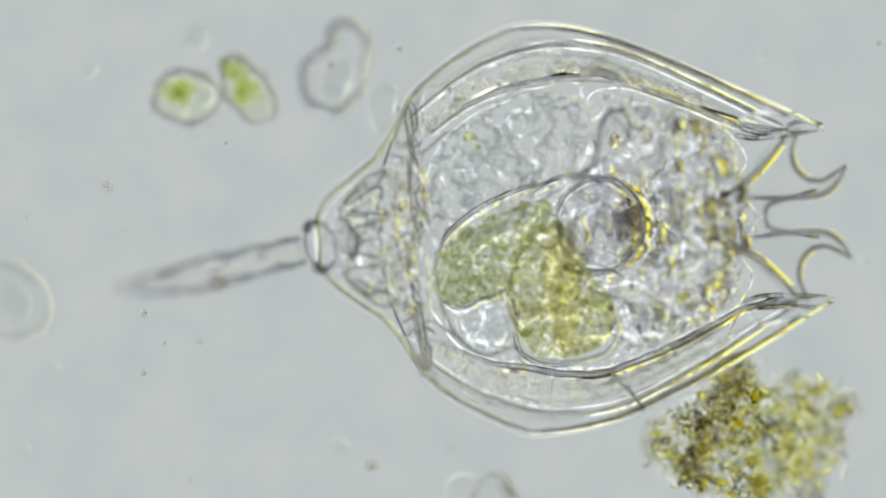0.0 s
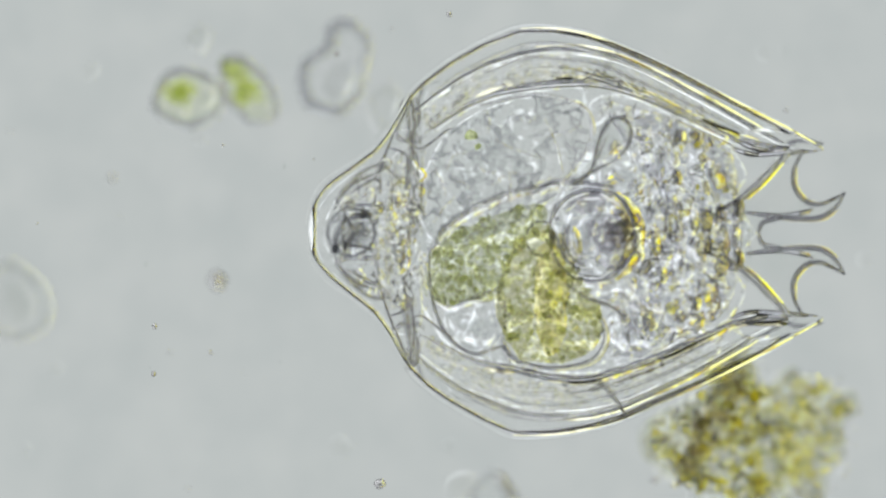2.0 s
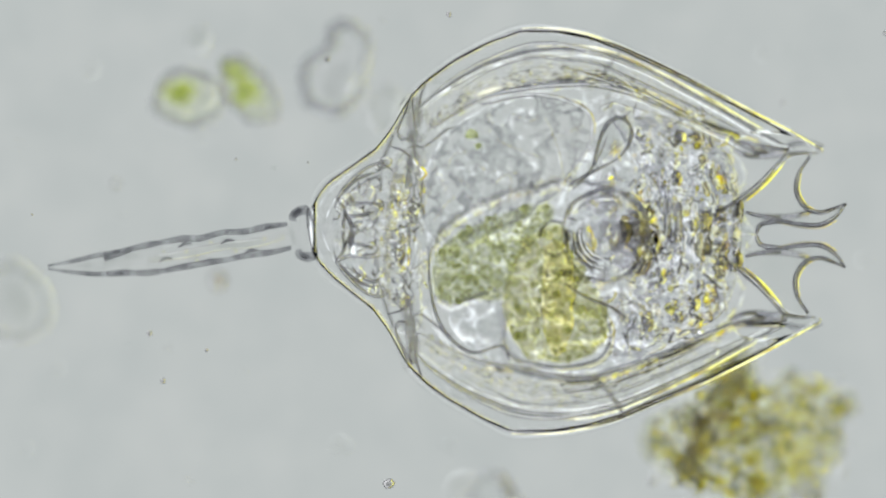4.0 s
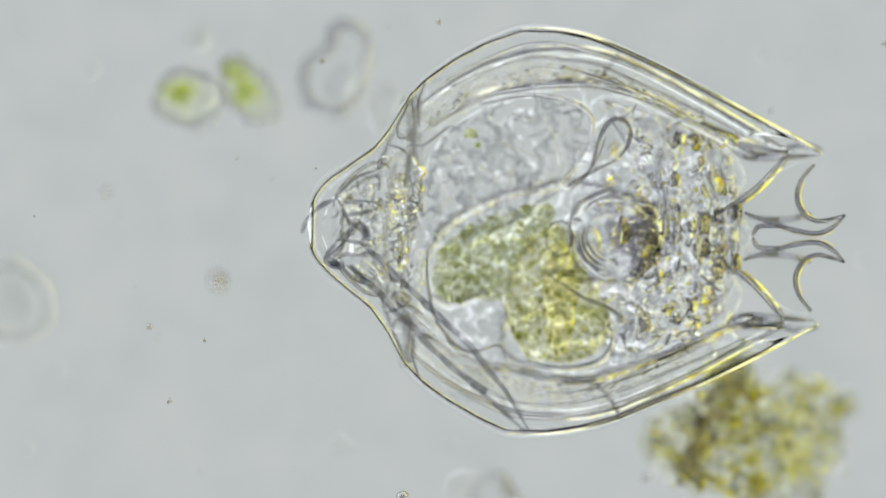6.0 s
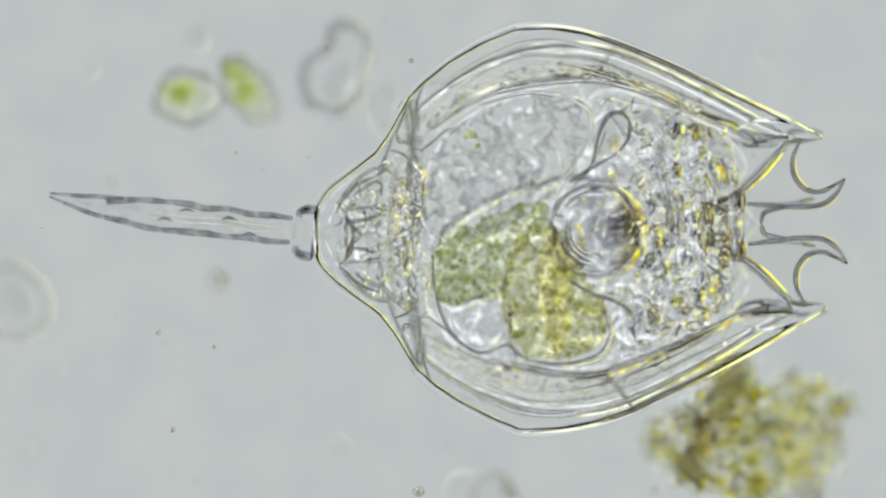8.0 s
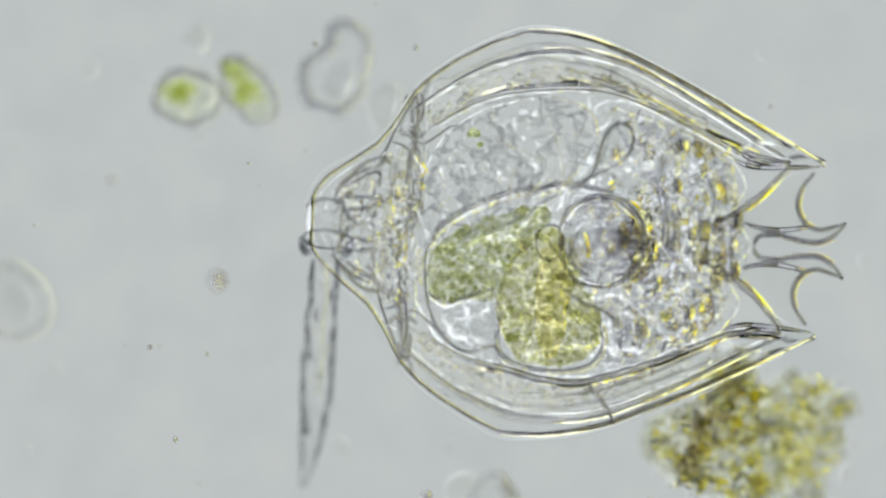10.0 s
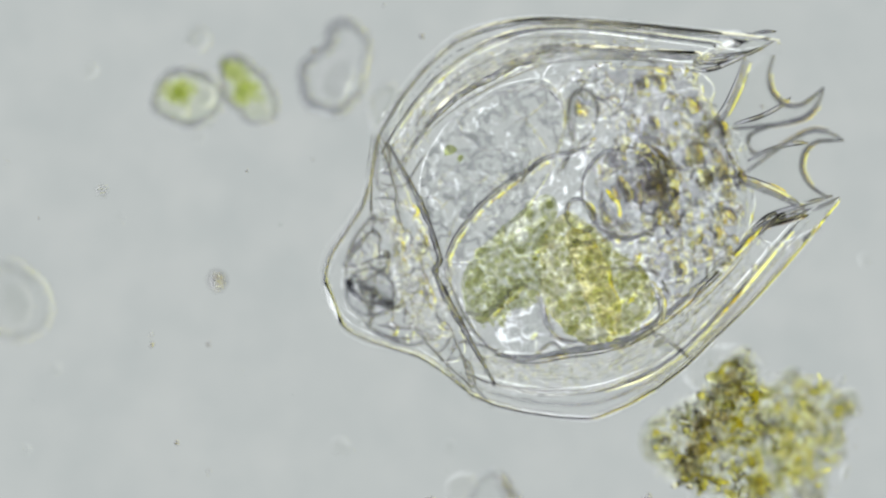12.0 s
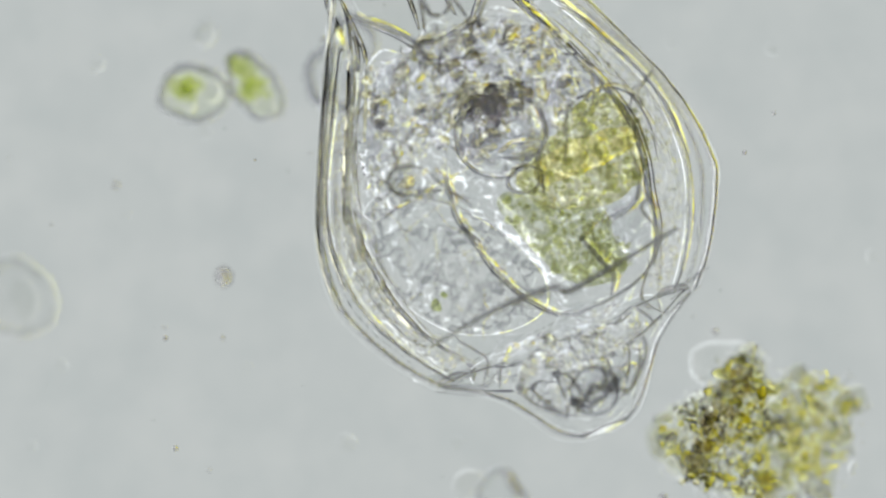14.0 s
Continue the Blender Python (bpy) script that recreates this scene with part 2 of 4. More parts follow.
def plate(bm, outline, z, h, n=4, inset=.006):
    """A thin plate with rounded rims over a closed plan outline; h: half its thickness."""
    path = smooth_path([Vector((p[0], p[1], 0)) for p in outline], n, True)
    k = len(path)
    def inward(d):
        out = []
        for i, p in enumerate(path):
            e = (path[(i + 1) % k] - path[i - 1]).normalized()
            out.append(p + Vector((-e.y, e.x, 0)) * d)
        return out
    area = sum(path[i].x * path[(i + 1) % k].y - path[(i + 1) % k].x * path[i].y for i in range(k))
    sign = 1 if area > 0 else -1
    rows = [[p + Vector((0, 0, zz)) for p in inward(sign * d)] for d, zz in ((inset, z - h), (inset * .35, z - h * .75), (0, z), (inset * .35, z + h * .75), (inset, z + h))]
    skin(bm, rows)
    bmesh.ops.triangulate(bm, faces=[f for f in bm.faces if len(f.verts) > 4])
    flat = bm.faces.layers.int.new("flat")
    for f in bm.faces:
        f[flat] = len(f.verts) == 3


# ---- slide and lamp ----
def slide():
    bm = bmesh.new()
    bmesh.ops.create_cube(bm, size=1.0, matrix=Matrix.Diagonal((3.6, 2.4, 0.3, 1)))
    bmesh.ops.bevel(bm, geom=bm.edges[:], offset=0.02, segments=2, affect="EDGES")
    ob = thing("glass_slide", "clear glass microscope slide under the water", "slide", kind="structure", bm=bm, material=SLIDE, at=Vector((0, 0, -0.15)))
    for p in ob.data.polygons:
        p.use_smooth = False


def lamp():
    base = thing("microscope_lamp", "black microscope condenser with a glowing field lens", "lamp", at=Vector((0, 0, -30)))
    def turned(profile):
        bm = bmesh.new()
        skin(bm, [[Vector((r * math.cos(a), r * math.sin(a), z)) for a in (2 * math.pi * i / 96 for i in range(96))] for r, z in profile])
        return bm
    part("housing", turned(((12.8, -1), (13.4, -.8), (13.4, .05), (13.2, .2), (12.2, .2), (12.1, .05), (12.1, -.3))), BLACK, base)
    part("field_lens", turned(((12, -.2), (12, -.02))), LAMP, base, "glowing frosted field lens with an added bright ring and amber side")


slide()
lamp()


# ---- the rotifer ----
UP = [(548, 404), (551, 374), (562, 348), (583, 322), (620, 296), (665, 263), (690, 230), (726, 168), (752, 142), (800, 106), (860, 73), (920, 51), (980, 51), (1040, 62), (1100, 84), (1170, 115), (1250, 154), (1330, 195), (1400, 229), (1456, 260)]
LOW = [(548, 412), (552, 444), (563, 467), (588, 494), (625, 524), (663, 553), (692, 592), (726, 652), (760, 684), (800, 712), (860, 745), (910, 767), (980, 765), (1040, 755), (1100, 737), (1170, 706), (1250, 672), (1330, 631), (1400, 593), (1456, 562)]
CX, CY, CZ = 960, 410, 0.45
ZS = 2.0  # depth of the animal's inner levels


def L(x, y, z=0.0):
    """Plan coordinates in the resting rotifer's own space; z over its middle plane."""
    return W(x, y, z * ZS) - W(CX, CY, 0)


def half_widths(x):
    return float(np.interp(x, [p[0] for p in UP], [p[1] for p in UP])), float(np.interp(x, [p[0] for p in LOW], [p[1] for p in LOW]))


def depth(x):
    """Half thickness of the lorica along its axis."""
    return float(np.interp(x, [548, 560, 600, 680, 740, 850, 1000, 1150, 1300, 1400], [.02, .04, .062, .08, .1, .128, .135, .122, .09, .06]))


rotifer = thing("rotifer", "transparent rotifer with a spined shell and green stomach in water", "rotifer", at=W(CX, CY, CZ))


def lorica():
    bm = bmesh.new()
    def ring(x, inset):
        h = depth(x) - inset
        out = []
        for i in range(96):
            a = 2 * math.pi * i / 96
            c, s = math.cos(a), math.sin(a)
            zz = (abs(s) ** 0.95) * (1 if s > 0 else -0.85) * max(h, 0.004) * .65
            # the front margin is drawn back in the middle
            xx = x if x < 1240 else 1240 + (x - 1240) * (.45 + 1.3 * abs(c) ** 6)
            u, l = half_widths(xx)
            mid, hw = (u + l) / 2, (l - u) / 2 - inset * 1000
            out.append(L(xx, mid - max(hw, 2) * c, zz))
        return out
    xs = [548, 549.5, 553, 559, 568, 580] + list(range(592, 1345, 12))
    outer = [ring(x, 0) for x in xs]
    inner = [ring(x, .005) for x in xs[::-1] if x > 554]
    skin(bm, outer + inner)
    part("lorica", bm, SHELL, rotifer, "clear vase-shaped chitin shell of the animal")


def line(name, pts, r=0.004, material=None, label="", flat=1.0, taper=0.4, parent=None):
    bm = bmesh.new()
    if material in (None, CHITIN_LINE):
        r *= .58
    if material is PALE_LINE:
        r *= .82
    rod(bm, [L(*p) for p in pts], [r * taper, r, r, r, r * taper], 8, flat, 5)
    return part(name, bm, material or CHITIN_LINE, parent or rotifer, label)


def fringe(name, pts, r=0.005, material=None, parent=None, label="", wedge=0):
    """A made-up clear rod of roof-like section that draws a bright edge: it throws light aside and so looks bright."""
    bm = bmesh.new()
    rod(bm, [L(*p) for p in pts], [r * .3, r, r, r, r * .3], 4, 1.0, 6, True, wedge)
    return part(name, bm, material or GLINT, parent or rotifer, label)


def side(pts):
    """The same line on the other side of the axis."""
    return [(x, 820 - y, *z) for x, y, *z in pts]


lorica()
# long ridges of the dorsal plate
A_LOW = ((732, 622, .02), (770, 658, .03), (830, 694, .035), (900, 722, .04), (960, 732, .04), (1040, 728, .04), (1110, 708, .04), (1200, 670, .035), (1300, 618, .02), (1390, 572, 0))
B_UP = ((745, 240, -.02), (800, 200, -.03), (860, 172, -.03), (930, 157, -.03), (1000, 150, -.03), (1060, 151, -.03), (1120, 166, -.03), (1190, 193, -.03), (1250, 222, -.02), (1310, 250, -.01))
B_LOW = ((738, 588, -.02), (790, 614, -.03), (850, 640, -.03), (910, 652, -.03), (970, 666, -.03), (1040, 668, -.03), (1110, 650, -.03), (1180, 624, -.03), (1250, 592, -.02), (1310, 566, -.01))
for pts, r in ((A_LOW, .005), (B_UP, .005), (B_LOW, .005)):
    line("ridge", pts, r * .8, PALE_LINE)
for pts in (((1180, 205, -.03), (1240, 232, -.03), (1290, 252, -.02)), ((1130, 655, -.03), (1190, 632, -.03), (1260, 598, -.03))):
    line("amber_ridge", pts, .003, RIM_LINE, "ridge along the shell's edge, tinted with an amber light fringe")
for o, k in ((UP, -1), (LOW, 1)):
    line("shell_rim", [(x, y - k * 3, -.02) for x, y in o[1:]], .0034, PALE_LINE, "thin grey rim of the shell", taper=.8)
    # made-up clear rod outside the rim, standing in for its halo of light
    fringe("shell_halo", [(x - (6 if x < 600 else 0), y + k * (8 if x > 560 else 3), -.02) for x, y in o[:-1]], .0042, HALO, label="bright halo of light drawn round the shell")
    fringe("shell_fringe", [(x, y + k, -.02) for x, y in o[11:]], .0042, YELLOW_GLINT, label="golden light fringe drawn along the shell's rim", wedge=k)
for pts in (((760, 180, .0), (840, 132, .0), (930, 102, .0), (1010, 100, 0)), ((760, 640, .0), (840, 688, .0), (930, 716, .0), (1010, 716, 0))):
    fringe("shell_fringe", pts, .005, SHEEN, wedge=-1 if pts[0][1] < 410 else 1)
for f in (lambda p: p, side):
    line("spine_core", f([(1390, 252, -.08), (1410, 246, -.08), (1435, 246, -.08), (1458, 252, -.07)]), .0036, RIDGE)
# soft growth lines between the rim and the plates
rng = np.random.default_rng(33)
for o, k in ((UP, 1), (LOW, -1)):
    for d, i0, i1, z in ((28, 8, 17, .01), (52, 9, 18, .02), (72, 10, 17, -.01)):
        line("growth_line", [(x + d * .25, y + k * (d + rng.normal(0, 1.8)), z) for x, y in o[i0:i1]], .0036, SOFT_LINE if d > 60 else PALE_LINE, taper=.15)
# edges of the ventral plate and of the foot opening
V1 = ((728, 200, -.05), (770, 165, -.05), (840, 122, -.05), (920, 92, -.05), (1000, 84, -.05), (1070, 92, -.05), (1130, 112, -.05), (1210, 152, -.05), (1290, 196, -.05), (1345, 226, -.05), (1388, 249, -.05))
V2 = ((765, 226, -.072), (830, 183, -.072), (910, 155, -.072), (965, 148, -.072), (1000, 142, -.072), (1040, 144, -.072), (1060, 138, -.072), (1130, 164, -.072), (1220, 204, -.072), (1310, 244, -.072), (1395, 258, -.02))
V3 = [(x, y, -.072) for x, y, z in B_LOW[1:]] + [(1395, 562, -.03)]
for pts, r in ((V1, .003), (side(V1), .003), (V2, .0056), (V3, .0056)):
    line("plate_edge", [(x, y + 1.6 * math.sin(x * .21) * (i % 2), z) for i, (x, y, z) in enumerate(smooth_path(pts, 4))], r * 1.15, PLATE_EDGE)
    path = smooth_path(pts, 6)
    # bright and yellow fringes of light, drawn along the plate's edge as clear prisms
    off = Vector((0, 8 if path[0].y < 410 else -8, 0))
    fringe("edge_gleam", [p + off for p in path[::6]], .0028, SHEEN)
    out = -1 if off.y > 0 else 1
    fringe("edge_fringe", [p - off * .8 for p in path[len(path) // 3::6]], .0042 if r < .004 else .006, YELLOW_GLINT, label="yellow light fringe drawn along the plate's edge", wedge=out)
    for k in range(7, len(path) - 5, 14) if r > .004 else ():
        fringe("edge_glint", [p - off * .9 for p in path[k:k + 6]], .0055, YELLOW_GLINT, label="yellow light glint drawn on the plate's edge", wedge=out)
line("foot_opening", ((726, 176, -.064), (700, 225, -.064), (676, 290, -.064), (665, 360, -.064), (664, 430, -.064), (674, 505, -.064), (697, 580, -.064), (726, 645, -.064)), .0026, RIDGE)
line("foot_opening", ((735, 200, -.064), (728, 270, -.064), (716, 340, -.064), (722, 410, -.064), (714, 480, -.064), (730, 550, -.064), (735, 625, -.064)), .0026, RIDGE)
for f in (lambda p: p, side):
    line("foot_opening", f([(727, 172, .02), (730, 205, .025), (735, 240, .03), (733, 256, .03)]), .0032, CHITIN_LINE, taper=.2)
line("foot_opening", ((704, 290, .07), (692, 343, .09), (686, 440, .09), (692, 545, .08)), .005, PALE_LINE)
# cross creases near the front of the shell
for pts in (((1097, 86, .06), (1080, 108, .07), (1060, 132, .075)), ((1058, 668, -.06), (1085, 697, -.06), (1110, 736, -.04))):
    line("crease", pts, .0035 if pts[0][1] < 410 else .0065)
for pts in (((1292, 258, -.05), (1330, 270, -.05), (1385, 268, -.05), (1448, 263, -.05)), ((1392, 268, -.05), (1350, 318, -.05), (1312, 350, -.05), (1270, 368, -.05), (1228, 392, -.05)),
            ((1330, 375, -.05), (1372, 379, -.05), (1410, 376, -.05), (1440, 367, -.05)), ((1310, 350, -.05), (1302, 380, -.05), (1300, 408, -.05)), ((1300, 245, -.05), (1345, 262, -.05), (1395, 262, -.05))):
    for f in (lambda p: p, side):
        line("front_rib", f(pts), .0078)
        path = smooth_path(f(pts), 5)
        # yellow glints of light drawn beside the rib
        for k in range(3, len(path) - 3, 7):
            fringe("rib_glint", [p + Vector((5, 0, 0)) for p in path[k:k + 4]], .004, YELLOW_GLINT, label="yellow light glint drawn along the rib")
for f, k in ((lambda p: p, -1), (side, 1)):
    rib = f([(1390, 266, .0), (1352, 312, .0), (1314, 346, .0), (1288, 358, .0)])
    line("front_rib", rib, .0068, taper=.25)
    fringe("rib_fringe", [(x + 6, y - 5 * k, z) for x, y, z in rib[:3]], .0026, YELLOW_GLINT, label="yellow light fringe drawn along the rib", wedge=-1 if k < 0 else 1)
# shoulder folds
for f in (lambda p: p, side):
    for pts in (((720, 205, -.06), (727, 172, -.06), (738, 180, -.06), (741, 212, -.06), (730, 232, -.06)), ((728, 176, -.06), (732, 195, -.06), (733, 216, -.06)), ((716, 240, -.09), (735, 250, -.09), (752, 238, -.09))):
        line("shoulder_fold", f(pts), .0045)
    for pts in (((726, 168, .02), (716, 200, .02), (703, 232, .02), (710, 250, .02), (735, 240, .01)), ((752, 145, .03), (738, 190, .03), (742, 230, .02)),
                ((705, 238, -.02), (722, 252, -.02), (745, 262, -.02), (770, 246, -.02), (790, 230, -.02), (802, 226, -.02)), ((690, 262, 0), (710, 268, 0), (728, 282, 0))):
        line("shoulder_fold", f(pts), .0035)

for f in (lambda p: p, side):
    bm = bmesh.new()
    rod(bm, [L(*p) for p in f([(1240, 165, -.02), (1310, 200, -.03), (1370, 228, -.035), (1415, 246, -.035), (1457, 260, -.035)])], [.003, .011, .015, .016, .012, .002], 14, .3)
    part("spine", bm, WEB, rotifer, "straight pointed outer spine of the shell")

HOOKS = []
for f in (lambda p: p, side):
    pivot = (1345, 378)
    o = [(1300, 352), (1345, 312), (1392, 272), (1428, 268), (1409, 300), (1407, 332), (1424, 358), (1450, 366), (1475, 358), (1496, 348), (1480, 373), (1450, 390), (1410, 388), (1372, 382), (1349, 391), (1341, 409), (1315, 409)]
    meshes = []
    bm = bmesh.new()
    plate(bm, [L(*p) - L(*pivot) for p in o], 0, .009, 4, .005)
    rims = [(1428, 268), (1409, 300), (1407, 332), (1424, 358), (1450, 366), (1475, 358), (1496, 348)], [(1320, 372), (1372, 382), (1410, 388), (1450, 388), (1478, 372), (1496, 348)], [(1385, 386), (1349, 391), (1340, 409)]
    meshes = [("hook", bm, WEB)]
    for pts in rims:
        bm = bmesh.new()
        rod(bm, [L(*p) - L(*pivot) for p in pts], [.0026, .0038, .0042, .0038, .0018], 8)
        meshes.append(("rim", bm, RIDGE))
    for pts, d in ((rims[0], (5, -2)), (rims[1], (4, 5))):
        bm = bmesh.new()
        rod(bm, [L(x + d[0], y + d[1]) - L(*pivot) for x, y in pts[1:-1]], [.001, .002, .002, .001], 4, 1.0, 5, True)
        meshes.append(("gleam", bm, YELLOW_GLINT))
    if f is side:
        pivot = (1345, 442)
        for _, bm, _ in meshes:
            bmesh.ops.scale(bm, vec=(1, -1, 1), verts=bm.verts[:])
    ob = part(*meshes[0], rotifer, "curved inner spine with a thin web")
    for name, bm, mat in meshes[1:]:
        part(name, bm, mat, ob)
    HOOKS.append((ob, pivot))

# ---- the foot ----
foot_part = tagged(new("foot", None), "jointed tail-like foot ending in two toes")
foot_part.parent = rotifer


def foot():
    X = lambda x, y=0.0, z=0.0: Vector((-x / 1000, y / 1000, z / 1000))
    bm = bmesh.new()
    rod(bm, [X(-32), X(-24), X(-6), X(12), X(26), X(34)], [.014, .037, .041, .042, .042, .03], 20, n=5)
    part("foot_base", bm, FOOT_JOINT, foot_part)
    bm = bmesh.new()
    rod(bm, [X(30), X(37), X(46), X(56), X(66), X(72)], [.024, .041, .043, .042, .034, .012], 20, n=5)
    part("foot_joint", bm, FOOT_JOINT, foot_part, "swollen clear joint of the foot")
    bm = bmesh.new()
    tube(bm, [X(64), X(72), X(110, 1), X(150, -1), X(190, 1), X(230, -1), X(265, 1), X(300), X(335, 2), X(370, 3), X(405, 6), X(440, 9)], [.016, .025, .0265, .026, .0275, .0265, .029, .028, .0285, .027, .021, .014, .004], .27)
    part("shaft", bm, FOOT, foot_part, "long clear shaft of the foot")
    bm = bmesh.new()
    rod(bm, [X(84, 1), X(140, -2), X(200, 2), X(260, -1), X(330)], [.004, .008, .007, .008, .004], 8)
    part("foot_muscle", bm, FAINT, foot_part)
    for s in (1, -1):
        for pts in ([(74, 25), (110, 26), (150, 25), (190, 27.5), (230, 26), (265, 28.5), (300, 28)], [(300, 28), (335, 28), (370, 22), (405, 17)]):
            bm = bmesh.new()
            rod(bm, [X(a, s * (b - 3.5 + 1.1 * math.sin(a * .07 + s)) + a * .004) for a, b in pts], [.004, .0062, .005, .0066, .005], 8)
            part("shaft_edge", bm, FOOT_EDGE, foot_part)
        bm = bmesh.new()
        rod(bm, [X(375, s * 20 + 3), X(415, s * 17 + 5), X(455, s * 11 + 8), X(506, s * 3 + 15)], [.0034, .0046, .0042, .0018], 8)
        part("toe_edge", bm, FOOT_EDGE, foot_part)
        bm = bmesh.new()
        rod(bm, [X(36, s * 36, 6), X(48, s * 39, 4), X(62, s * 33, 6)], [.003, .0075, .003], 8)
        part("joint_knob", bm, FOOT_EDGE, foot_part, "dark swollen side of the joint")
        bm = bmesh.new()
        tube(bm, [X(345, s * 9 + 1), X(375, s * 10 + 3), X(415, s * 9 + 5), X(455, s * 6 + 8), X(506, s * 2 + 15)], [.005, .011, .0115, .009, .003], .35, 12)
        part("toe", bm, FOOT, foot_part, "slender pointed toe")
        for pts in (((32, 42, 8), (38, 46, 4), (50, 45, 0), (62, 38, 2), (66, 30, 8), (58, 27, 12)), ((46, 40, -4), (56, 38, 4), (60, 30, 10)), ((-28, 40, 0), (-34, 22, 14), (-36, 0, 20))):
            bm = bmesh.new()
            rod(bm, [X(a, s * b, c) for a, b, c in pts], [.0026, .0046, .0046, .0026], 6)
            part("joint_fold", bm, FOOT_EDGE, foot_part)
    for k in range(6):
        bm = bmesh.new()
        a = 96 + 38 * k
        y = (18, -16, 8, -20, 14, -6)[k]
        rod(bm, [X(a, y, 14), X(a + 14, y + 3, 18), X(a + 26, y - 2, 15)], [.0012, .0028, .0012], 6)
        part("shaft_wrinkle", bm, FOOT_EDGE, foot_part)
    grains("shaft_grain_mass", [(*X(a, y, 4), r) for a, y, r in ((120, 4, .003), (176, -9, .004), (215, 12, .003), (262, 5, .003), (245, -12, .005), (300, 10, .003))], GRAIN, foot_part, "dark granules inside the foot")
    bm = bmesh.new()
    rod(bm, [X(33, 42 * math.cos(a), 42 * math.sin(a)) for a in (2 * math.pi * i / 16 for i in range(17))], [.003, .003], 6, n=1)
    part("joint_ring", bm, FOOT_EDGE, foot_part)


foot()
# folds of the sheath into which the foot draws back
for f in (lambda p: p, side):
    for pts in (((592, 372, .0), (606, 340, .01), (640, 306, .01), (672, 292, .01), (694, 305, .01)), ((604, 350, .02), (630, 322, .02), (665, 308, .02)), ((612, 348, -.02), (640, 330, -.02), (668, 318, -.02), (676, 340, -.02)),
                ((594, 352, -.01), (615, 362, -.01), (650, 364, -.01), (676, 366, -.01)), ((598, 358, .03), (612, 378, .03), (608, 400, .03), (612, 410, .03))):
        line("sheath_fold", f(pts), .0052, CHITIN_LINE, taper=.2)
for f in (lambda p: p, side):
    for pts in (((612, 388, .02), (640, 384, .02), (664, 378, .02)), ((616, 394, .02), (630, 404, .02), (636, 412, .02)), ((606, 378, .03), (618, 392, .03), (622, 408, .03))):
        line("foot_bristle", f(pts), .0055, CHITIN_LINE, taper=.15)

# ---- organs ----
def organ(name, outline, z, h, material, label="", rough=0.006, freq=18.0, parent=None, rim=0.5):
    bm = bmesh.new()
    lens(bm, [(x - CX + 784, y - CY + 441) for x, y in outline], z * ZS, h, 8, rough, freq, rim=rim)
    return part(name, bm, material, parent or rotifer, label)


def fill(outline, n, z0, z1, r0, r1, seed, taken=None):
    """Grains spread inside a closed outline."""
    rng = np.random.default_rng(seed)
    o = np.array(outline, float)
    out = []
    while len(out) < n:
        x, y = rng.uniform(o[:, 0].min(), o[:, 0].max()), rng.uniform(o[:, 1].min(), o[:, 1].max())
        x2, y2 = np.roll(o[:, 0], -1), np.roll(o[:, 1], -1)
        hits = ((o[:, 1] > y) != (y2 > y)) & (x < (x2 - o[:, 0]) * (y - o[:, 1]) / (y2 - o[:, 1] + 1e-9) + o[:, 0])
        if hits.sum() % 2:
            out.append((*L(x, y, rng.uniform(z0, z1)), r0 + (r1 - r0) * rng.random() ** 2))
    return out


def strands(name, outline, n, levels, size, radius, material, parent=None, label="", facet=False, seed=0, shift=None, lean=None):
    """Many fine strands joined in one mesh, spread over an outline on a few levels."""
    rng = np.random.default_rng(seed)
    bm = bmesh.new()
    for x, y, z, r in fill(outline, n, 0, 0, 0, 1, seed):
        z = float(rng.choice(levels)) * (1 if shift else ZS) + rng.uniform(-.02, .02)
        a = rng.uniform(0, 6.28) if lean is None else rng.normal(lean, .6)
        b, m = a + rng.uniform(-1, 1), rng.uniform(*size) / 1000
        p = Vector((x, y, z)) - (shift or Vector())
        q = p + Vector((math.cos(a), math.sin(a), 0)) * m
        w = rng.uniform(*radius)
        rod(bm, [p, q, q + Vector((math.cos(b), math.sin(b), 0)) * m], [w * .4, w, w * .4], 4 if facet else 6, 1.0, 2, False)
    if facet:
        mark = bm.faces.layers.int.new("flat")
        for f in bm.faces:
            f[mark] = 1
    return tagged(part(name, bm, material, parent or rotifer, label), kind="stuff")


LOBE1 = [(754, 490), (762, 448), (798, 412), (850, 388), (905, 367), (955, 357), (968, 392), (938, 425), (905, 466), (890, 508), (875, 530), (830, 534), (785, 538), (760, 522)]
LOBE2 = [(878, 520), (893, 472), (916, 424), (970, 400), (1006, 440), (1034, 498), (1062, 540), (1068, 585), (1042, 625), (980, 644), (922, 634), (894, 596), (880, 555)]
lobe1 = organ("stomach_lobe", LOBE1, -.06, .035, GREEN_FOOD, "olive green grainy stomach lobe", .006, 26, rim=1.0)
grains("food_grain_mass", fill(LOBE1, 300, -.08, .01, .003, .007, 3), FOOD_GRAIN, lobe1)
lobe2 = organ("stomach_lobe", LOBE2, -.055, .04, YELLOW_FOOD, "yellow-green grainy stomach lobe", .006, 26, rim=1.0)
grains("food_grain_mass", fill(LOBE2, 380, -.08, .01, .003, .007, 4), FOOD_GRAIN, lobe2)
organ("food_streak", [(952, 440), (975, 425), (1000, 470), (1005, 540), (995, 610), (965, 625), (950, 560), (948, 490)], -.03, .02, FOOD_STREAK, "ochre streak of packed food", .006, 40, lobe2, 1.0)
gland = organ("gland", [(785, 560), (810, 535), (850, 530), (885, 545), (885, 600), (850, 622), (810, 610)], -.04, .014, GLAND, "clear round gland beside the stomach", rim=1.0)
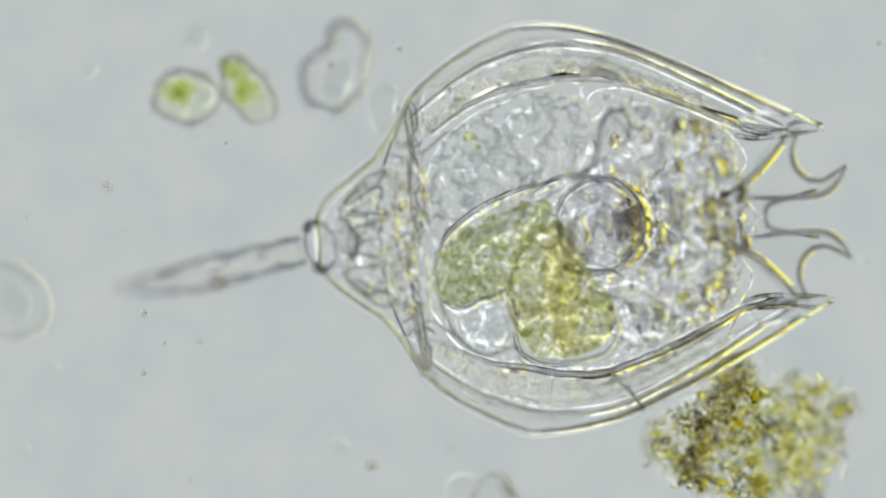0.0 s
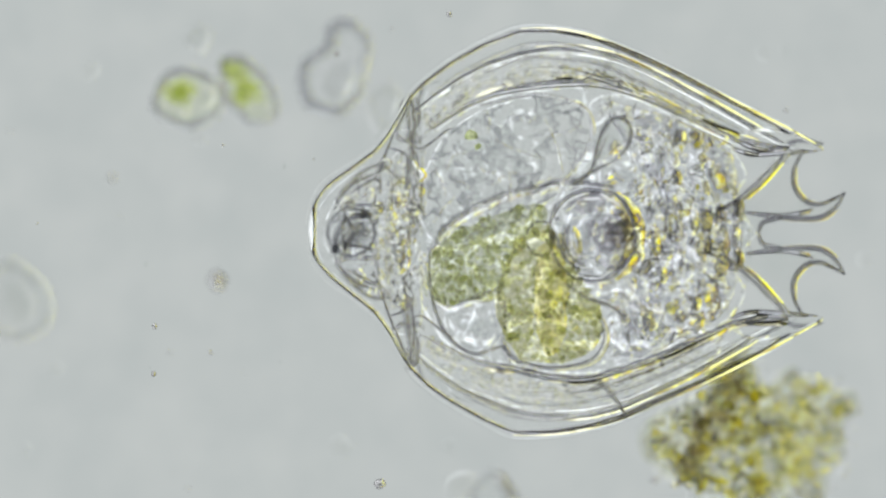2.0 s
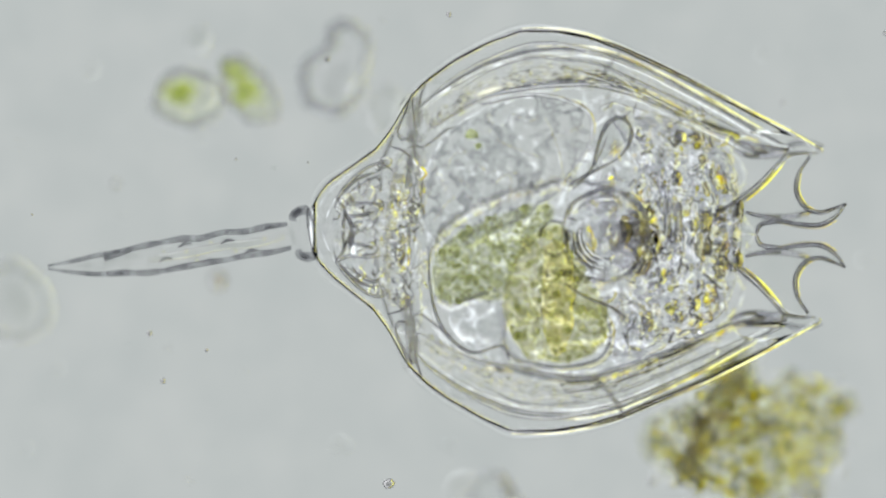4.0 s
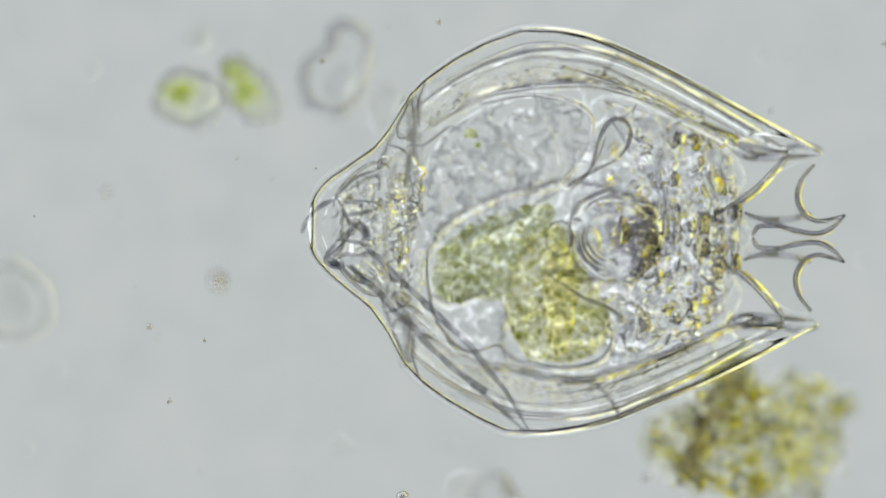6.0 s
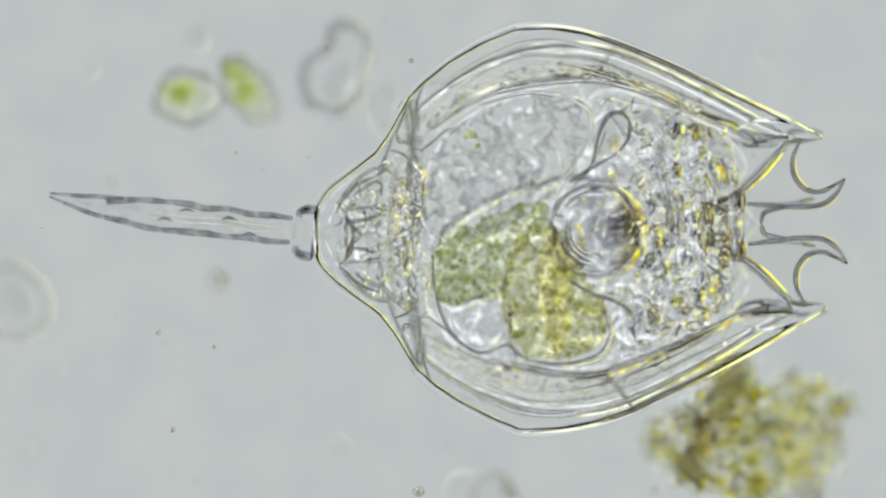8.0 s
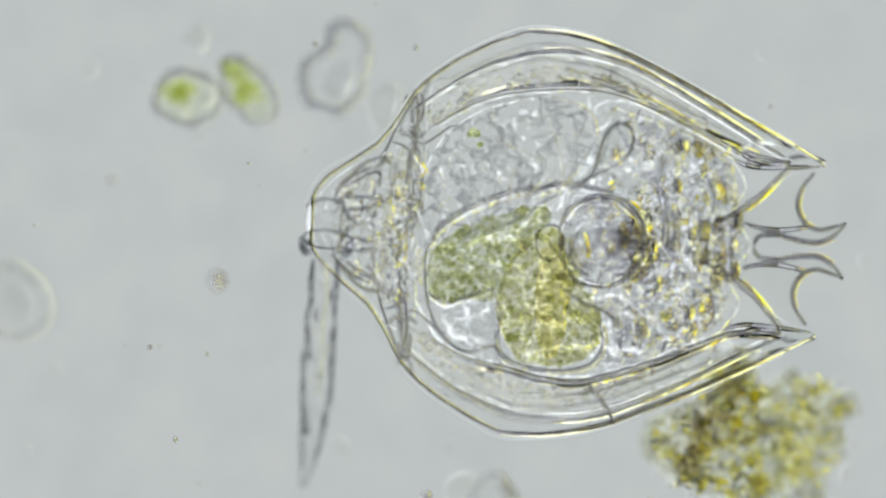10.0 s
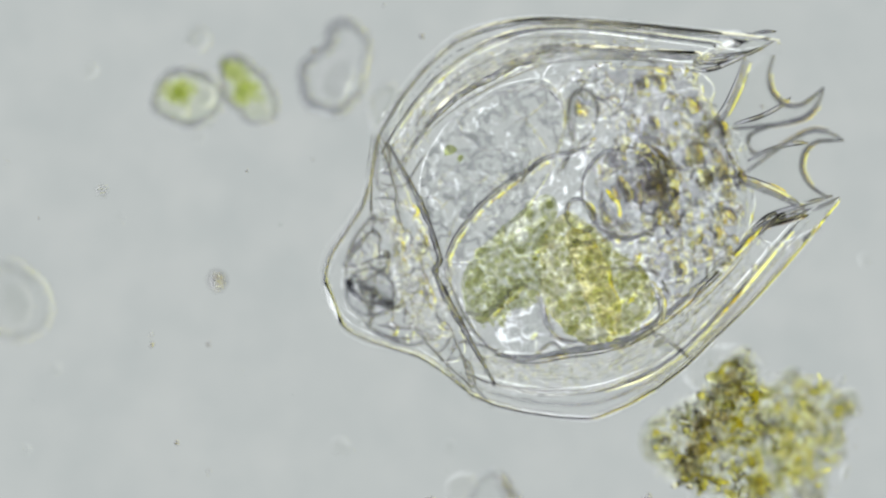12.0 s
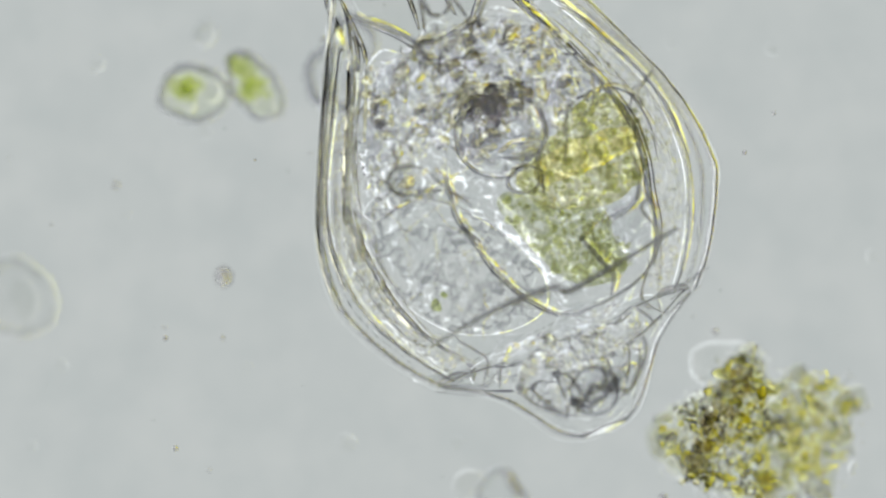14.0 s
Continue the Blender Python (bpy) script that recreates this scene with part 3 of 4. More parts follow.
organ("nucleus", [(828, 575), (845, 560), (862, 575), (846, 592)], -.02, .007, CELL, "small clear nucleus", .001, parent=gland)
organ("gland", [(1075, 560), (1110, 540), (1160, 550), (1175, 590), (1130, 620), (1085, 605)], -.04, .014, GLAND, "pale clear gland near the stomach", rim=1.0)
MASTAX = [(980, 368), (1015, 338), (1060, 328), (1098, 345), (1120, 385), (1122, 435), (1098, 478), (1055, 496), (1015, 488), (985, 460), (972, 415)]
mastax = organ("mastax", MASTAX, .0, .011, GLAND, "round clear chewing organ", .006, rim=1.0)
for o in ([(1042, 392), (1072, 374), (1108, 384), (1120, 410), (1106, 440), (1066, 446), (1046, 424)], [(1062, 418), (1082, 402), (1108, 412), (1116, 440), (1100, 466), (1072, 470), (1058, 448)], [(1010, 360), (1040, 346), (1072, 352), (1068, 372), (1036, 378)], [(1086, 366), (1104, 372), (1110, 396), (1092, 398)]):
    organ("jaws", o, -.05, .008, JAW_CHITIN, "dark hard jaws", .008, 50, mastax, 1.0)
for k, (r0, a0, a1) in enumerate(((62, 95, 185), (53, 110, 200), (45, 100, 170), (70, 220, 285), (66, 130, 190))):
    line("jaw_muscle", [(1050 + r0 * math.cos(radians(a)), 415 + r0 * math.sin(radians(a)), .03) for a in (a0 + (a1 - a0) * i / 4 for i in range(5))], .003, parent=mastax)
    fringe("jaw_gleam", [(1050 + (r0 - 5) * math.cos(radians(a)), 415 + (r0 - 5) * math.sin(radians(a)), .03) for a in (a0 + (a1 - a0) * i / 4 for i in range(5))], .003, parent=mastax)
ring = [(1048 + 75 * math.cos(a), 415 + 79 * math.sin(a)) for a in (2 * math.pi * i / 20 for i in range(21))]
line("mastax_wall", [(x, y, -.05) for x, y in ring], .007, CHITIN_LINE, parent=mastax, taper=1.0, label="dark round wall of the mastax")
fringe("mastax_gleam", [(1048 + (x - 1048) * .91, 415 + (y - 415) * .91, -.05) for x, y in ring], .003, SHEEN, mastax)
# yellow light fringe drawn on the right of the mastax's wall
for r, z in ((85, -.05), (66, -.07)):
    fringe("mastax_edge", [(1048 + r * math.cos(radians(a)), 415 + (r + 4) * math.sin(radians(a)), z) for a in range(-60, 61, 15)], .009, YELLOW_GLINT, mastax, "amber light fringe drawn on the mastax wall", wedge=-1)
rng = np.random.default_rng(6)
for k in range(9):
    x, y = 1064 + rng.uniform(0, 12), 389 + 4.6 * k
    line("jaw_tooth", [(x, y, .01), (x + 22, y + rng.normal(0, 2), .01), (x + rng.uniform(36, 56), y + rng.normal(0, 3), .01)], .0042, JAW_CHITIN, parent=mastax)
line("jaw_rim", [(1012, 398, -.05), (1000, 425, -.05), (1008, 455, -.05), (1026, 470, -.05)], .006, CHITIN_LINE, parent=mastax)
fringe("jaw_edge", [(1018, 400, -.05), (1026, 428, -.05), (1022, 452, -.05)], .005, YELLOW_GLINT, mastax, wedge=-1)
organ("oil_cell", [(932, 420), (945, 395), (968, 395), (982, 418), (968, 445), (945, 448)], .02, .02, CELL, "small round clear cell", .001, parent=mastax, rim=1.0)
line("cell_wall", [(958 + 23 * math.cos(a), 421 + 29 * math.sin(a), -.04) for a in (math.pi * i / 6 for i in range(13))], .006, CHITIN_LINE, parent=mastax, taper=1.0)
fringe("cell_edge", [(978, 402, -.04), (984, 421, -.04), (978, 440, -.04)], .005, YELLOW_GLINT, mastax, wedge=-1)
BLADDER = [(742, 350), (762, 275), (815, 215), (890, 180), (975, 168), (1040, 186), (1052, 245), (1005, 322), (950, 372), (880, 412), (810, 440), (755, 420)]
FLESH_OUT = [(738, 470), (765, 440), (880, 415), (960, 375), (1010, 325), (1055, 250), (1045, 180), (1110, 165), (1230, 215), (1292, 258), (1322, 308), (1298, 352), (1336, 410), (1298, 468), (1322, 512), (1292, 562), (1230, 605), (1110, 650), (1000, 662), (900, 650), (800, 612), (745, 540)]
MANTLE_OUT = [(p[0] + (24 if p[0] < 800 else 0), p[1] + 30) for p in UP[7:-3:2]] + [(1330, 410)] + [(p[0] + (24 if p[0] < 800 else 0), p[1] - 30) for p in LOW[-4:6:-2]]
organ("mantle", MANTLE_OUT, -.08, .02, MANTLE, "faintly grained clear mantle under the shell", .002, 16, rim=1.0)
organ("body_flesh", FLESH_OUT, -.09, .02, FLESH, "clear wrinkled flesh filling the shell", .004, 16, rim=1.0)
organ("rear_flesh", [(556, 410), (568, 362), (604, 320), (660, 278), (700, 232), (742, 240), (745, 330), (742, 410), (745, 490), (742, 580), (700, 588), (660, 540), (604, 500), (568, 458)], -.05, .009, FLESH, "clear wrinkled flesh round the foot opening", .004, 20, rim=1.0)
bladder = organ("bladder", BLADDER, -.05, .016, FOLDS, "large clear bladder with fine folds", .004, 14, rim=.9)
# added sheet that carries the painted fold shade
organ("bladder_shading", BLADDER, -.03, .006, BLADDER_SHADING, "thin bladder sheet with the grey shade of folds painted on", .003, 14, bladder, 1.0)
rng = np.random.default_rng(21)
for p in (((862, 240), (905, 262), (962, 280)), ((962, 205), (985, 262), (998, 322)), ((765, 395), (785, 365), (805, 348)), ((930, 345), (955, 318), (998, 310)), ((900, 300), (902, 330), (898, 352)), ((820, 345), (845, 362), (870, 365)),
          ((780, 330), (805, 320), (830, 330)), ((860, 195), (865, 215), (862, 235)), ((900, 200), (930, 215), (950, 205)), ((840, 290), (862, 306), (880, 300)), ((945, 240), (990, 235), (1030, 220)), ((790, 300), (800, 275), (825, 268)), ((870, 330), (890, 310), (915, 305)), ((745, 300), (775, 310), (790, 345))):
    z = rng.uniform(-.08, .02)
    line("bladder_fold", [(x, y, z) for x, y in p], .003, PALE_LINE, parent=bladder, taper=.1)
for p, r in (((833, 238), .012), ((846, 260), .007)):
    bm = bmesh.new()
    lens(bm, [(p[0] - CX + 784 + 1000 * r * math.cos(a), p[1] - CY + 441 + 800 * r * math.sin(a)) for a in (i * math.pi / 4 for i in range(8))], -.06, r * .5, 5, .005, 60)
    part("food_speck", bm, GREEN_SPECK, bladder, "tiny green speck")
line("bladder_wall", [(850, 186, .0), (930, 168, .0), (1000, 176, .0), (1042, 200, .0), (1046, 245, .0), (1020, 290, 0), (985, 330, 0)], .005, PALE_LINE, parent=bladder)
bm = bmesh.new()
rod(bm, [L(*p) for p in ((1000, 335, .01), (1040, 290, .02), (1068, 248, .03), (1090, 226, .03), (1104, 214, .03))], [.004, .014, .018, .024, .028, .012], 14, .8)
part("salivary_tube", bm, CELL, rotifer, "clear finger-shaped tube with a rounded end")
line("tube_wall", [(1048, 292, .02), (1062, 240, .02), (1080, 212, .02), (1100, 208, .02), (1114, 226, .02), (1112, 252, .02), (1096, 275, .02)], .004, RIDGE)
line("tube_wall", [(1012, 335, .02), (1040, 305, .02), (1060, 270, .02), (1072, 240, .02)], .004, CHITIN_LINE)
line("gut_wall", [(1004, 330, .02), (1022, 317, .02), (1060, 296, .02), (1090, 280, .02)], .005)
line("gut_wall", [(1000, 500, .02), (1040, 525, .02), (1080, 540, .02), (1110, 560, .02)], .005)
line("gut_wall", [(760, 450, .0), (762, 500, .0), (775, 560, .0), (800, 600, 0), (840, 625, 0), (890, 612, 0), (905, 640, 0)], .005)
line("gut_wall", [(1068, 560, -.02), (1076, 600, -.02), (1050, 640, -.02), (980, 655, -.02)], .004, RIM_LINE, parent=lobe2)
line("gut_wall", [(1062, 560, -.02), (1069, 598, -.02), (1046, 634, -.02), (980, 648, -.02), (920, 638, -.02)], .003, CHITIN_LINE, parent=lobe2)

for pts in (((752, 478), (764, 432), (800, 392), (850, 360), (905, 338), (955, 326), (990, 322)), ((880, 512), (900, 548), (893, 590), (905, 628), (950, 650), (1010, 648)), ((770, 525), (800, 540), (850, 522), (885, 508)), ((940, 340), (985, 318), (1040, 322), (1085, 330)), ((980, 480), (1030, 492), (1080, 490))):
    line("gut_wall", [(x, y, -.08) for x, y in pts], .0075)
    fringe("wall_fringe", [(x, y + 8, -.09) for x, y in pts], .004)
rng = np.random.default_rng(9)
for i in range(44):
    x, y = rng.uniform(600, 745), 410 + rng.uniform(-1, 1) * 120
    if abs(y - 410) > 20 + (x - 560) * .8:
        continue
    a, n, z = rng.normal(1.57, .7), rng.uniform(8, 22), rng.choice([-.095, 0]) + rng.uniform(-.01, .01)
    line("rear_fold", [(x, y, z), (x + n * math.cos(a), y + n * math.sin(a), z), (x + n * (math.cos(a) + math.cos(a + .8)), y + n * (math.sin(a) + math.sin(a + .8)), z)], rng.uniform(.002, .0036), PALE_LINE if i % 3 else CHITIN_LINE)
    if i % 4 == 1:
        fringe("rear_gleam", [(x + 8, y, z), (x + 9 + n * math.cos(a), y + n * math.sin(a), z), (x + 7, y + 2 * n * math.sin(a), z)], rng.uniform(.003, .005))
# fine threads of the tissues, and gleams of light drawn among them
HEAD = [(1055, 180), (1150, 200), (1240, 235), (1295, 280), (1300, 350), (1312, 410), (1300, 470), (1285, 540), (1230, 580), (1150, 620), (1080, 640), (1070, 560), (1120, 480), (1128, 400), (1110, 330), (1125, 250)]
organ("head_flesh", [(1070, 190), (1150, 196), (1240, 235), (1295, 285), (1312, 410), (1290, 535), (1230, 582), (1150, 622), (1085, 638), (1120, 520), (1185, 410), (1160, 300)], .005, .008, HEAD_FLESH, "clear lumpy flesh of the head", .004, 20, rim=1.0)
organ("rear_flesh", [(572, 410), (590, 360), (625, 322), (680, 290), (735, 262), (772, 300), (752, 370), (778, 430), (756, 490), (768, 530), (735, 556), (680, 530), (625, 498), (590, 460)], .005, .007, REAR_FLESH, "clear lumpy flesh behind the foot opening", .004, 20, rim=1.0)
organ("head_flesh", [(1120, 200), (1160, 206), (1240, 245), (1290, 300), (1305, 410), (1288, 520), (1235, 572), (1150, 616), (1100, 630), (1120, 570), (1180, 500), (1205, 410), (1180, 310)], -.07, .008, HEAD_FLESH, "clear lumpy flesh of the head", .004, 23, rim=1.0)
strands("bladder_wrinkle_mass", [(760, 380), (775, 290), (820, 230), (890, 195), (970, 180), (1030, 200), (1035, 245), (990, 315), (940, 360), (870, 400), (800, 425)], 26, (-.07, -.02), (9, 22), (.004, .007), WRINKLE, bladder, "soft worm-like wrinkles of the bladder", seed=64)
organ("mastax_flesh", [(975, 410), (985, 340), (1030, 300), (1090, 296), (1150, 320), (1180, 370), (1186, 425), (1170, 490), (1120, 530), (1060, 540), (1005, 510), (980, 460)], .01, .004, GLAND, "clear lumpy flesh round the mastax", .004, 20, mastax, 1.0)
strands("tissue_thread_mass", HEAD, 75, (-.095, -.06, .0, .02), (6, 14), (.0018, .003), CHITIN_LINE, label="fine dark threads of the flesh", seed=50)
# the gleam masses are added prisms, standing in for bright edges of light
strands("tissue_gleam_mass", HEAD, 36, (-.095, .02), (5, 13), (.003, .0055), GLINT, label="fine gleams of light drawn in the flesh", facet=True, seed=51)
strands("tissue_gleam_mass", HEAD, 20, (-.09, 0), (4, 10), (.003, .0045), GOLD_GLINT, label="fine golden gleams of light drawn in the head", facet=True, seed=52)
strands("mastax_thread_mass", MASTAX, 9, (-.09, .02), (5, 14), (.0016, .0028), CHITIN_LINE, mastax, "fine dark threads of the mastax", seed=55)
strands("mastax_gleam_mass", MASTAX, 12, (-.09, .02), (5, 12), (.002, .004), GLINT, mastax, "fine gleams of light drawn in the mastax", True, 56)
strands("mastax_gleam_mass", MASTAX, 12, (-.09, .02), (4, 10), (.002, .0035), GOLD_GLINT, mastax, "fine golden gleams of light drawn in the mastax", True, 57)
strands("food_gleam_mass", LOBE1, 5, (-.095, -.03), (3, 8), (.0025, .004), SHEEN, lobe1, "small gleams of light drawn in the food", True, 58)
strands("food_gleam_mass", LOBE2, 18, (-.095, -.02), (3, 8), (.0025, .004), GOLD_GLINT, lobe2, "small gleams of light drawn in the food", True, 59)
DOME = [(575, 410), (600, 340), (670, 290), (730, 260), (745, 410), (730, 560), (670, 530), (600, 480)]
strands("rear_gleam_mass", DOME, 22, (-.09, 0), (4, 12), (.002, .004), GLINT, None, "fine gleams of light drawn round the foot opening", True, 62)
strands("rear_thread_mass", DOME, 8, (-.09, 0), (4, 12), (.0014, .0024), CHITIN_LINE, None, "fine dark threads round the foot opening", seed=63)
# head tissue: grains, folded bands and bristle bases
grains("head_grain_mass", fill(HEAD, 150, -.1, .03, .004, .009, 8), GRAIN, rotifer, "clear granules of the head tissue")
grains("head_grain_mass", fill(HEAD, 60, -.1, .03, .006, .013, 9), DROPLET, rotifer, "pale droplets of the head tissue")
grains("amber_grain_mass", fill([(1160, 200), (1270, 280), (1310, 400), (1270, 520), (1180, 600), (1150, 480), (1180, 400), (1150, 300)], 18, -.03, .05, .003, .0055, 10), AMBER, rotifer, "amber yellow granules of the head tissue")
rng = np.random.default_rng(4)
for i in range(34):
    x, y = rng.uniform(1070, 1285), 410 + 210 * rng.uniform(-1, 1) * (1 - .25 * rng.random())
    a, n = rng.uniform(0, math.pi), rng.uniform(7, 24)
    b = a + rng.uniform(-.9, .9)
    z = rng.uniform(-.015, .025) if i % 2 else rng.uniform(-.1, -.085)
    line("head_fold", [(x, y, z), (x + n * math.cos(a), y + n * math.sin(a), z), (x + n * (math.cos(a) + math.cos(b)), y + n * (math.sin(a) + math.sin(b)), z)], rng.uniform(.003, .0055), CHITIN_LINE if i % 3 == 1 else PALE_LINE)
for i in range(44):
    x, y = rng.uniform(1065, 1300), 410 + 215 * rng.uniform(-1, 1) * (1 - .25 * rng.random())
    a, n = rng.normal(1.57, .8), rng.uniform(6, 18)
    b, z = a + rng.uniform(-.9, .9), rng.uniform(-.015, .025) if i % 2 else rng.uniform(-.1, -.085)
    fringe("head_gleam", [(x, y, z), (x + n * math.cos(a), y + n * math.sin(a), z), (x + n * (math.cos(a) + math.cos(b)), y + n * (math.sin(a) + math.sin(b)), z)], rng.uniform(.004, .007), GLINT if i % 8 else GOLD_GLINT)
# yellow light fringes drawn at folds, each with a dark line as its shade
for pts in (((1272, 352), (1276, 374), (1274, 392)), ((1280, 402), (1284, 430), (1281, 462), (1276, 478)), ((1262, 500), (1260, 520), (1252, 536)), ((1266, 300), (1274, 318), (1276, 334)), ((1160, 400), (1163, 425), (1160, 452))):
    fringe("head_fringe", [(x, y, -.05) for x, y in pts], .007, YELLOW_GLINT, label="yellow light fringe drawn beside a fold in the head", wedge=-1)
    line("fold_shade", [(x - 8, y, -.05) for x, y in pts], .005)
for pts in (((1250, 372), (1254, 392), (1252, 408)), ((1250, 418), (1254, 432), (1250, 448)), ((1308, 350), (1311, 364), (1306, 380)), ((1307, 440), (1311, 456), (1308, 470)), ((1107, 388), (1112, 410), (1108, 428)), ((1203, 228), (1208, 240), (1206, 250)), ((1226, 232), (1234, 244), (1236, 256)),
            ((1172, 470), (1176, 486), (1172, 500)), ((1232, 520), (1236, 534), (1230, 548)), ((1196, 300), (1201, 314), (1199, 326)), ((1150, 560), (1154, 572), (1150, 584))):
    fringe("head_fringe", [(x, y, 0) for x, y in pts], .006, YELLOW_GLINT, label="yellow light fringe drawn beside a fold in the head", wedge=-1)
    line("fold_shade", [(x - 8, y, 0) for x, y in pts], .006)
# yellow glints of light drawn as rods, every third with a dark shade line
rng = np.random.default_rng(19)
for i in range(30):
    x, y = rng.normal(1225, 52), 410 + 175 * rng.uniform(-1, 1)
    if i % 4 == 0:
        x = rng.uniform(1080, 1180)
    x = min(x, 1290 - .2 * abs(y - 410))
    a, n, z = rng.normal(1.57, .35), rng.uniform(6, 15), (rng.uniform(-.01, .02) if i % 2 else rng.uniform(-.1, -.08))
    d = (n * math.cos(a), n * math.sin(a))
    fringe("head_glint", [(x - d[0], y - d[1], z), (x + rng.normal(0, 2), y, z), (x + d[0], y + d[1], z)], rng.uniform(.0045, .0068), YELLOW_GLINT, label="yellow light glint drawn in the head")
    if i % 3 == 0:
        line("glint_shade", [(x - 7 - d[0], y - d[1], z), (x - 7, y, z), (x - 7 + d[0], y + d[1], z)], .0045)
# bristle bases tinted as lit amber edges, a dark shade line left of each
for x, y, dy in ((1182, 395, 40), (1202, 400, 52), (1246, 395, 30), (1250, 430, 26), (1262, 300, 20), (1240, 240, 16), (1290, 330, 18), (1242, 500, 18), (1266, 350, 18), (1222, 470, 16), (1310, 372, 26), (1300, 470, 14)):
    line("bristle_base", [(x, y - dy / 2, .03), (x + 2, y, .03), (x, y + dy / 2, .03)], .0035, RIM_LINE, "short bristle base tinted with an amber light fringe")
    line("bristle_shade", [(x - 6, y - dy / 2, .0), (x - 5, y, .0), (x - 6, y + dy / 2, .0)], .0035, CHITIN_LINE)
BAND = [(745, 215), (860, 140), (980, 110), (1100, 130), (1240, 190), (1240, 215), (1100, 155), (980, 140), (860, 165), (760, 228)]
for k, o in enumerate((BAND, [(x, 820 - y) for x, y in BAND])):
    grains("band_grain_mass", fill(o, 120, -.03, .02, .003, .006, 12 + k), FAINT, rotifer, "faint granules under the shell")
    grains("band_grain_mass", fill(o, 330, -.11, -.08, .002, .0045, 22 + k), GRAIN, rotifer, "fine granules under the shell")
WALL_BAND = [(735, 205), (800, 150), (880, 105), (960, 88), (1060, 92), (1160, 130), (1280, 190), (1280, 205), (1160, 160), (1060, 125), (960, 115), (880, 135), (800, 180), (750, 215)]
for k, o in enumerate((WALL_BAND, [(x, 820 - y) for x, y in WALL_BAND])):
    grains("band_grain_mass", fill(o, 260, -.11, -.07, .002, .0045, 26 + k), FAINT, rotifer, "fine granules under the shell")
REAR = [(600, 350), (660, 300), (720, 270), (750, 330), (755, 410), (750, 500), (720, 550), (660, 520), (600, 470)]
grains("rear_grain_mass", fill(REAR, 90, -.07, .03, .004, .011, 14), FAINT, rotifer, "pale granules round the foot opening")
grains("rear_grain_mass", fill([(605, 370), (680, 360), (740, 350), (745, 470), (690, 460), (610, 450)], 24, -.03, .03, .004, .008, 15), FAINT, rotifer, "clear granules round the foot opening")
strand = line("strand", [(-230, 0, 0), (-120, -12, 0), (-10, -8, 0), (20, 10, 0), (130, 0, 0), (240, -14, 0)], .0058, RIDGE, "thin dark strand across the shell")
for v in strand.data.vertices:
    v.co -= L(0, 0) * K


# ---- things on the slide ----
def blob(name, label, category, outline, z, h, material, rough=.004, freq=20.0, group="", wall=0):
    c = (sum(p[0] for p in outline) / len(outline), sum(p[1] for p in outline) / len(outline))
    outline = [(c[0] + (x - c[0]) * (1 - 3 * wall / .06 / 6), c[1] + (y - c[1]) * (1 - 3 * wall / .06 / 6)) for x, y in outline]
    bm = bmesh.new()
    lens(bm, [(x - c[0] + 784, y - c[1] + 441) for x, y in outline], z, h, 9, rough, freq, seed=c[0], rim=1.0)
    ob = thing(name, label, category, group, bm=bm, material=material, at=W(*c))
    # the wall's grey stands in for the soft dark halo round the outline
    if wall:
        bm = bmesh.new()
        o = smooth_path([W(*p, z) - W(*c) for p in outline], 5, True)
        rod(bm, [p + noise.noise_vector(p * 30) * .006 for p in o + o[:1]], [wall, wall * 1.3, wall * .8, wall * 1.2, wall], 8, 1.0, 1)
        part("wall", bm, GHOST_WALL if material is GHOST else WALL, ob, "thin outer wall with grey edge shade in its tint")
    return ob


def under(ob, name, outline, z, h, material, label="", rough=.004, freq=30.0, rim=.5):
    bm = bmesh.new()
    o = ob.location / K
    lens(bm, [(x - 1000 * o.x, y + 1000 * o.y) for x, y in outline], z, h, 6, rough, freq, seed=outline[0][0], rim=rim)
    return part(name, bm, material, ob, label)


a = blob("green_alga", "round algal cell with a green chloroplast in a clear wall", "alga", [(266, 172), (276, 140), (305, 123), (345, 123), (378, 142), (392, 172), (380, 200), (345, 217), (300, 214), (275, 198)], .05, .035, ALGA_SAP, group="paired algal cells", wall=.006)
def plastid(ob, spots, seed):
    rng = np.random.default_rng(seed)
    for i, (x, y, r) in enumerate(spots):
        o = [(x + r * math.cos(q) * rng.uniform(.7, 1.25), y + r * math.sin(q) * rng.uniform(.7, 1.25)) for q in (j * math.pi / 4 for j in range(8))]
        under(ob, "chloroplast", o, .045 + rng.uniform(-.012, .012), r / 1500, DEEP_ALGA if i % 4 == 3 else ALGA, "bright green chloroplast lobe", .004)


plastid(a, [(297, 158, 15), (318, 153, 16), (334, 158, 12), (312, 162, 8), (303, 172, 12), (324, 174, 13), (312, 150, 8), (318, 166, 7)], 1)
under(a, "vacuole", [(342, 168), (350, 152), (368, 152), (376, 168), (368, 184), (350, 184)], .06, .012, GHOST, "clear vacuole", .002, rim=1.0)
under(a, "bubble", [(314, 194), (322, 188), (330, 194), (322, 202)], .06, .008, GHOST, "small clear bubble", 0, rim=1.0)
b = blob("green_alga", "oval algal cell with a large green chloroplast", "alga", [(384, 128), (388, 106), (410, 98), (444, 112), (474, 146), (490, 182), (480, 210), (452, 216), (424, 200), (404, 182), (392, 158)], .05, .035, ALGA_SAP, group="paired algal cells", wall=.006)
plastid(b, [(396, 113, 13), (414, 116, 14), (404, 130, 12), (430, 146, 6), (424, 132, 14), (420, 150, 14), (438, 152, 13), (424, 160, 7), (434, 168, 14), (418, 170, 12), (450, 150, 9), (430, 178, 7), (458, 172, 9)], 2)
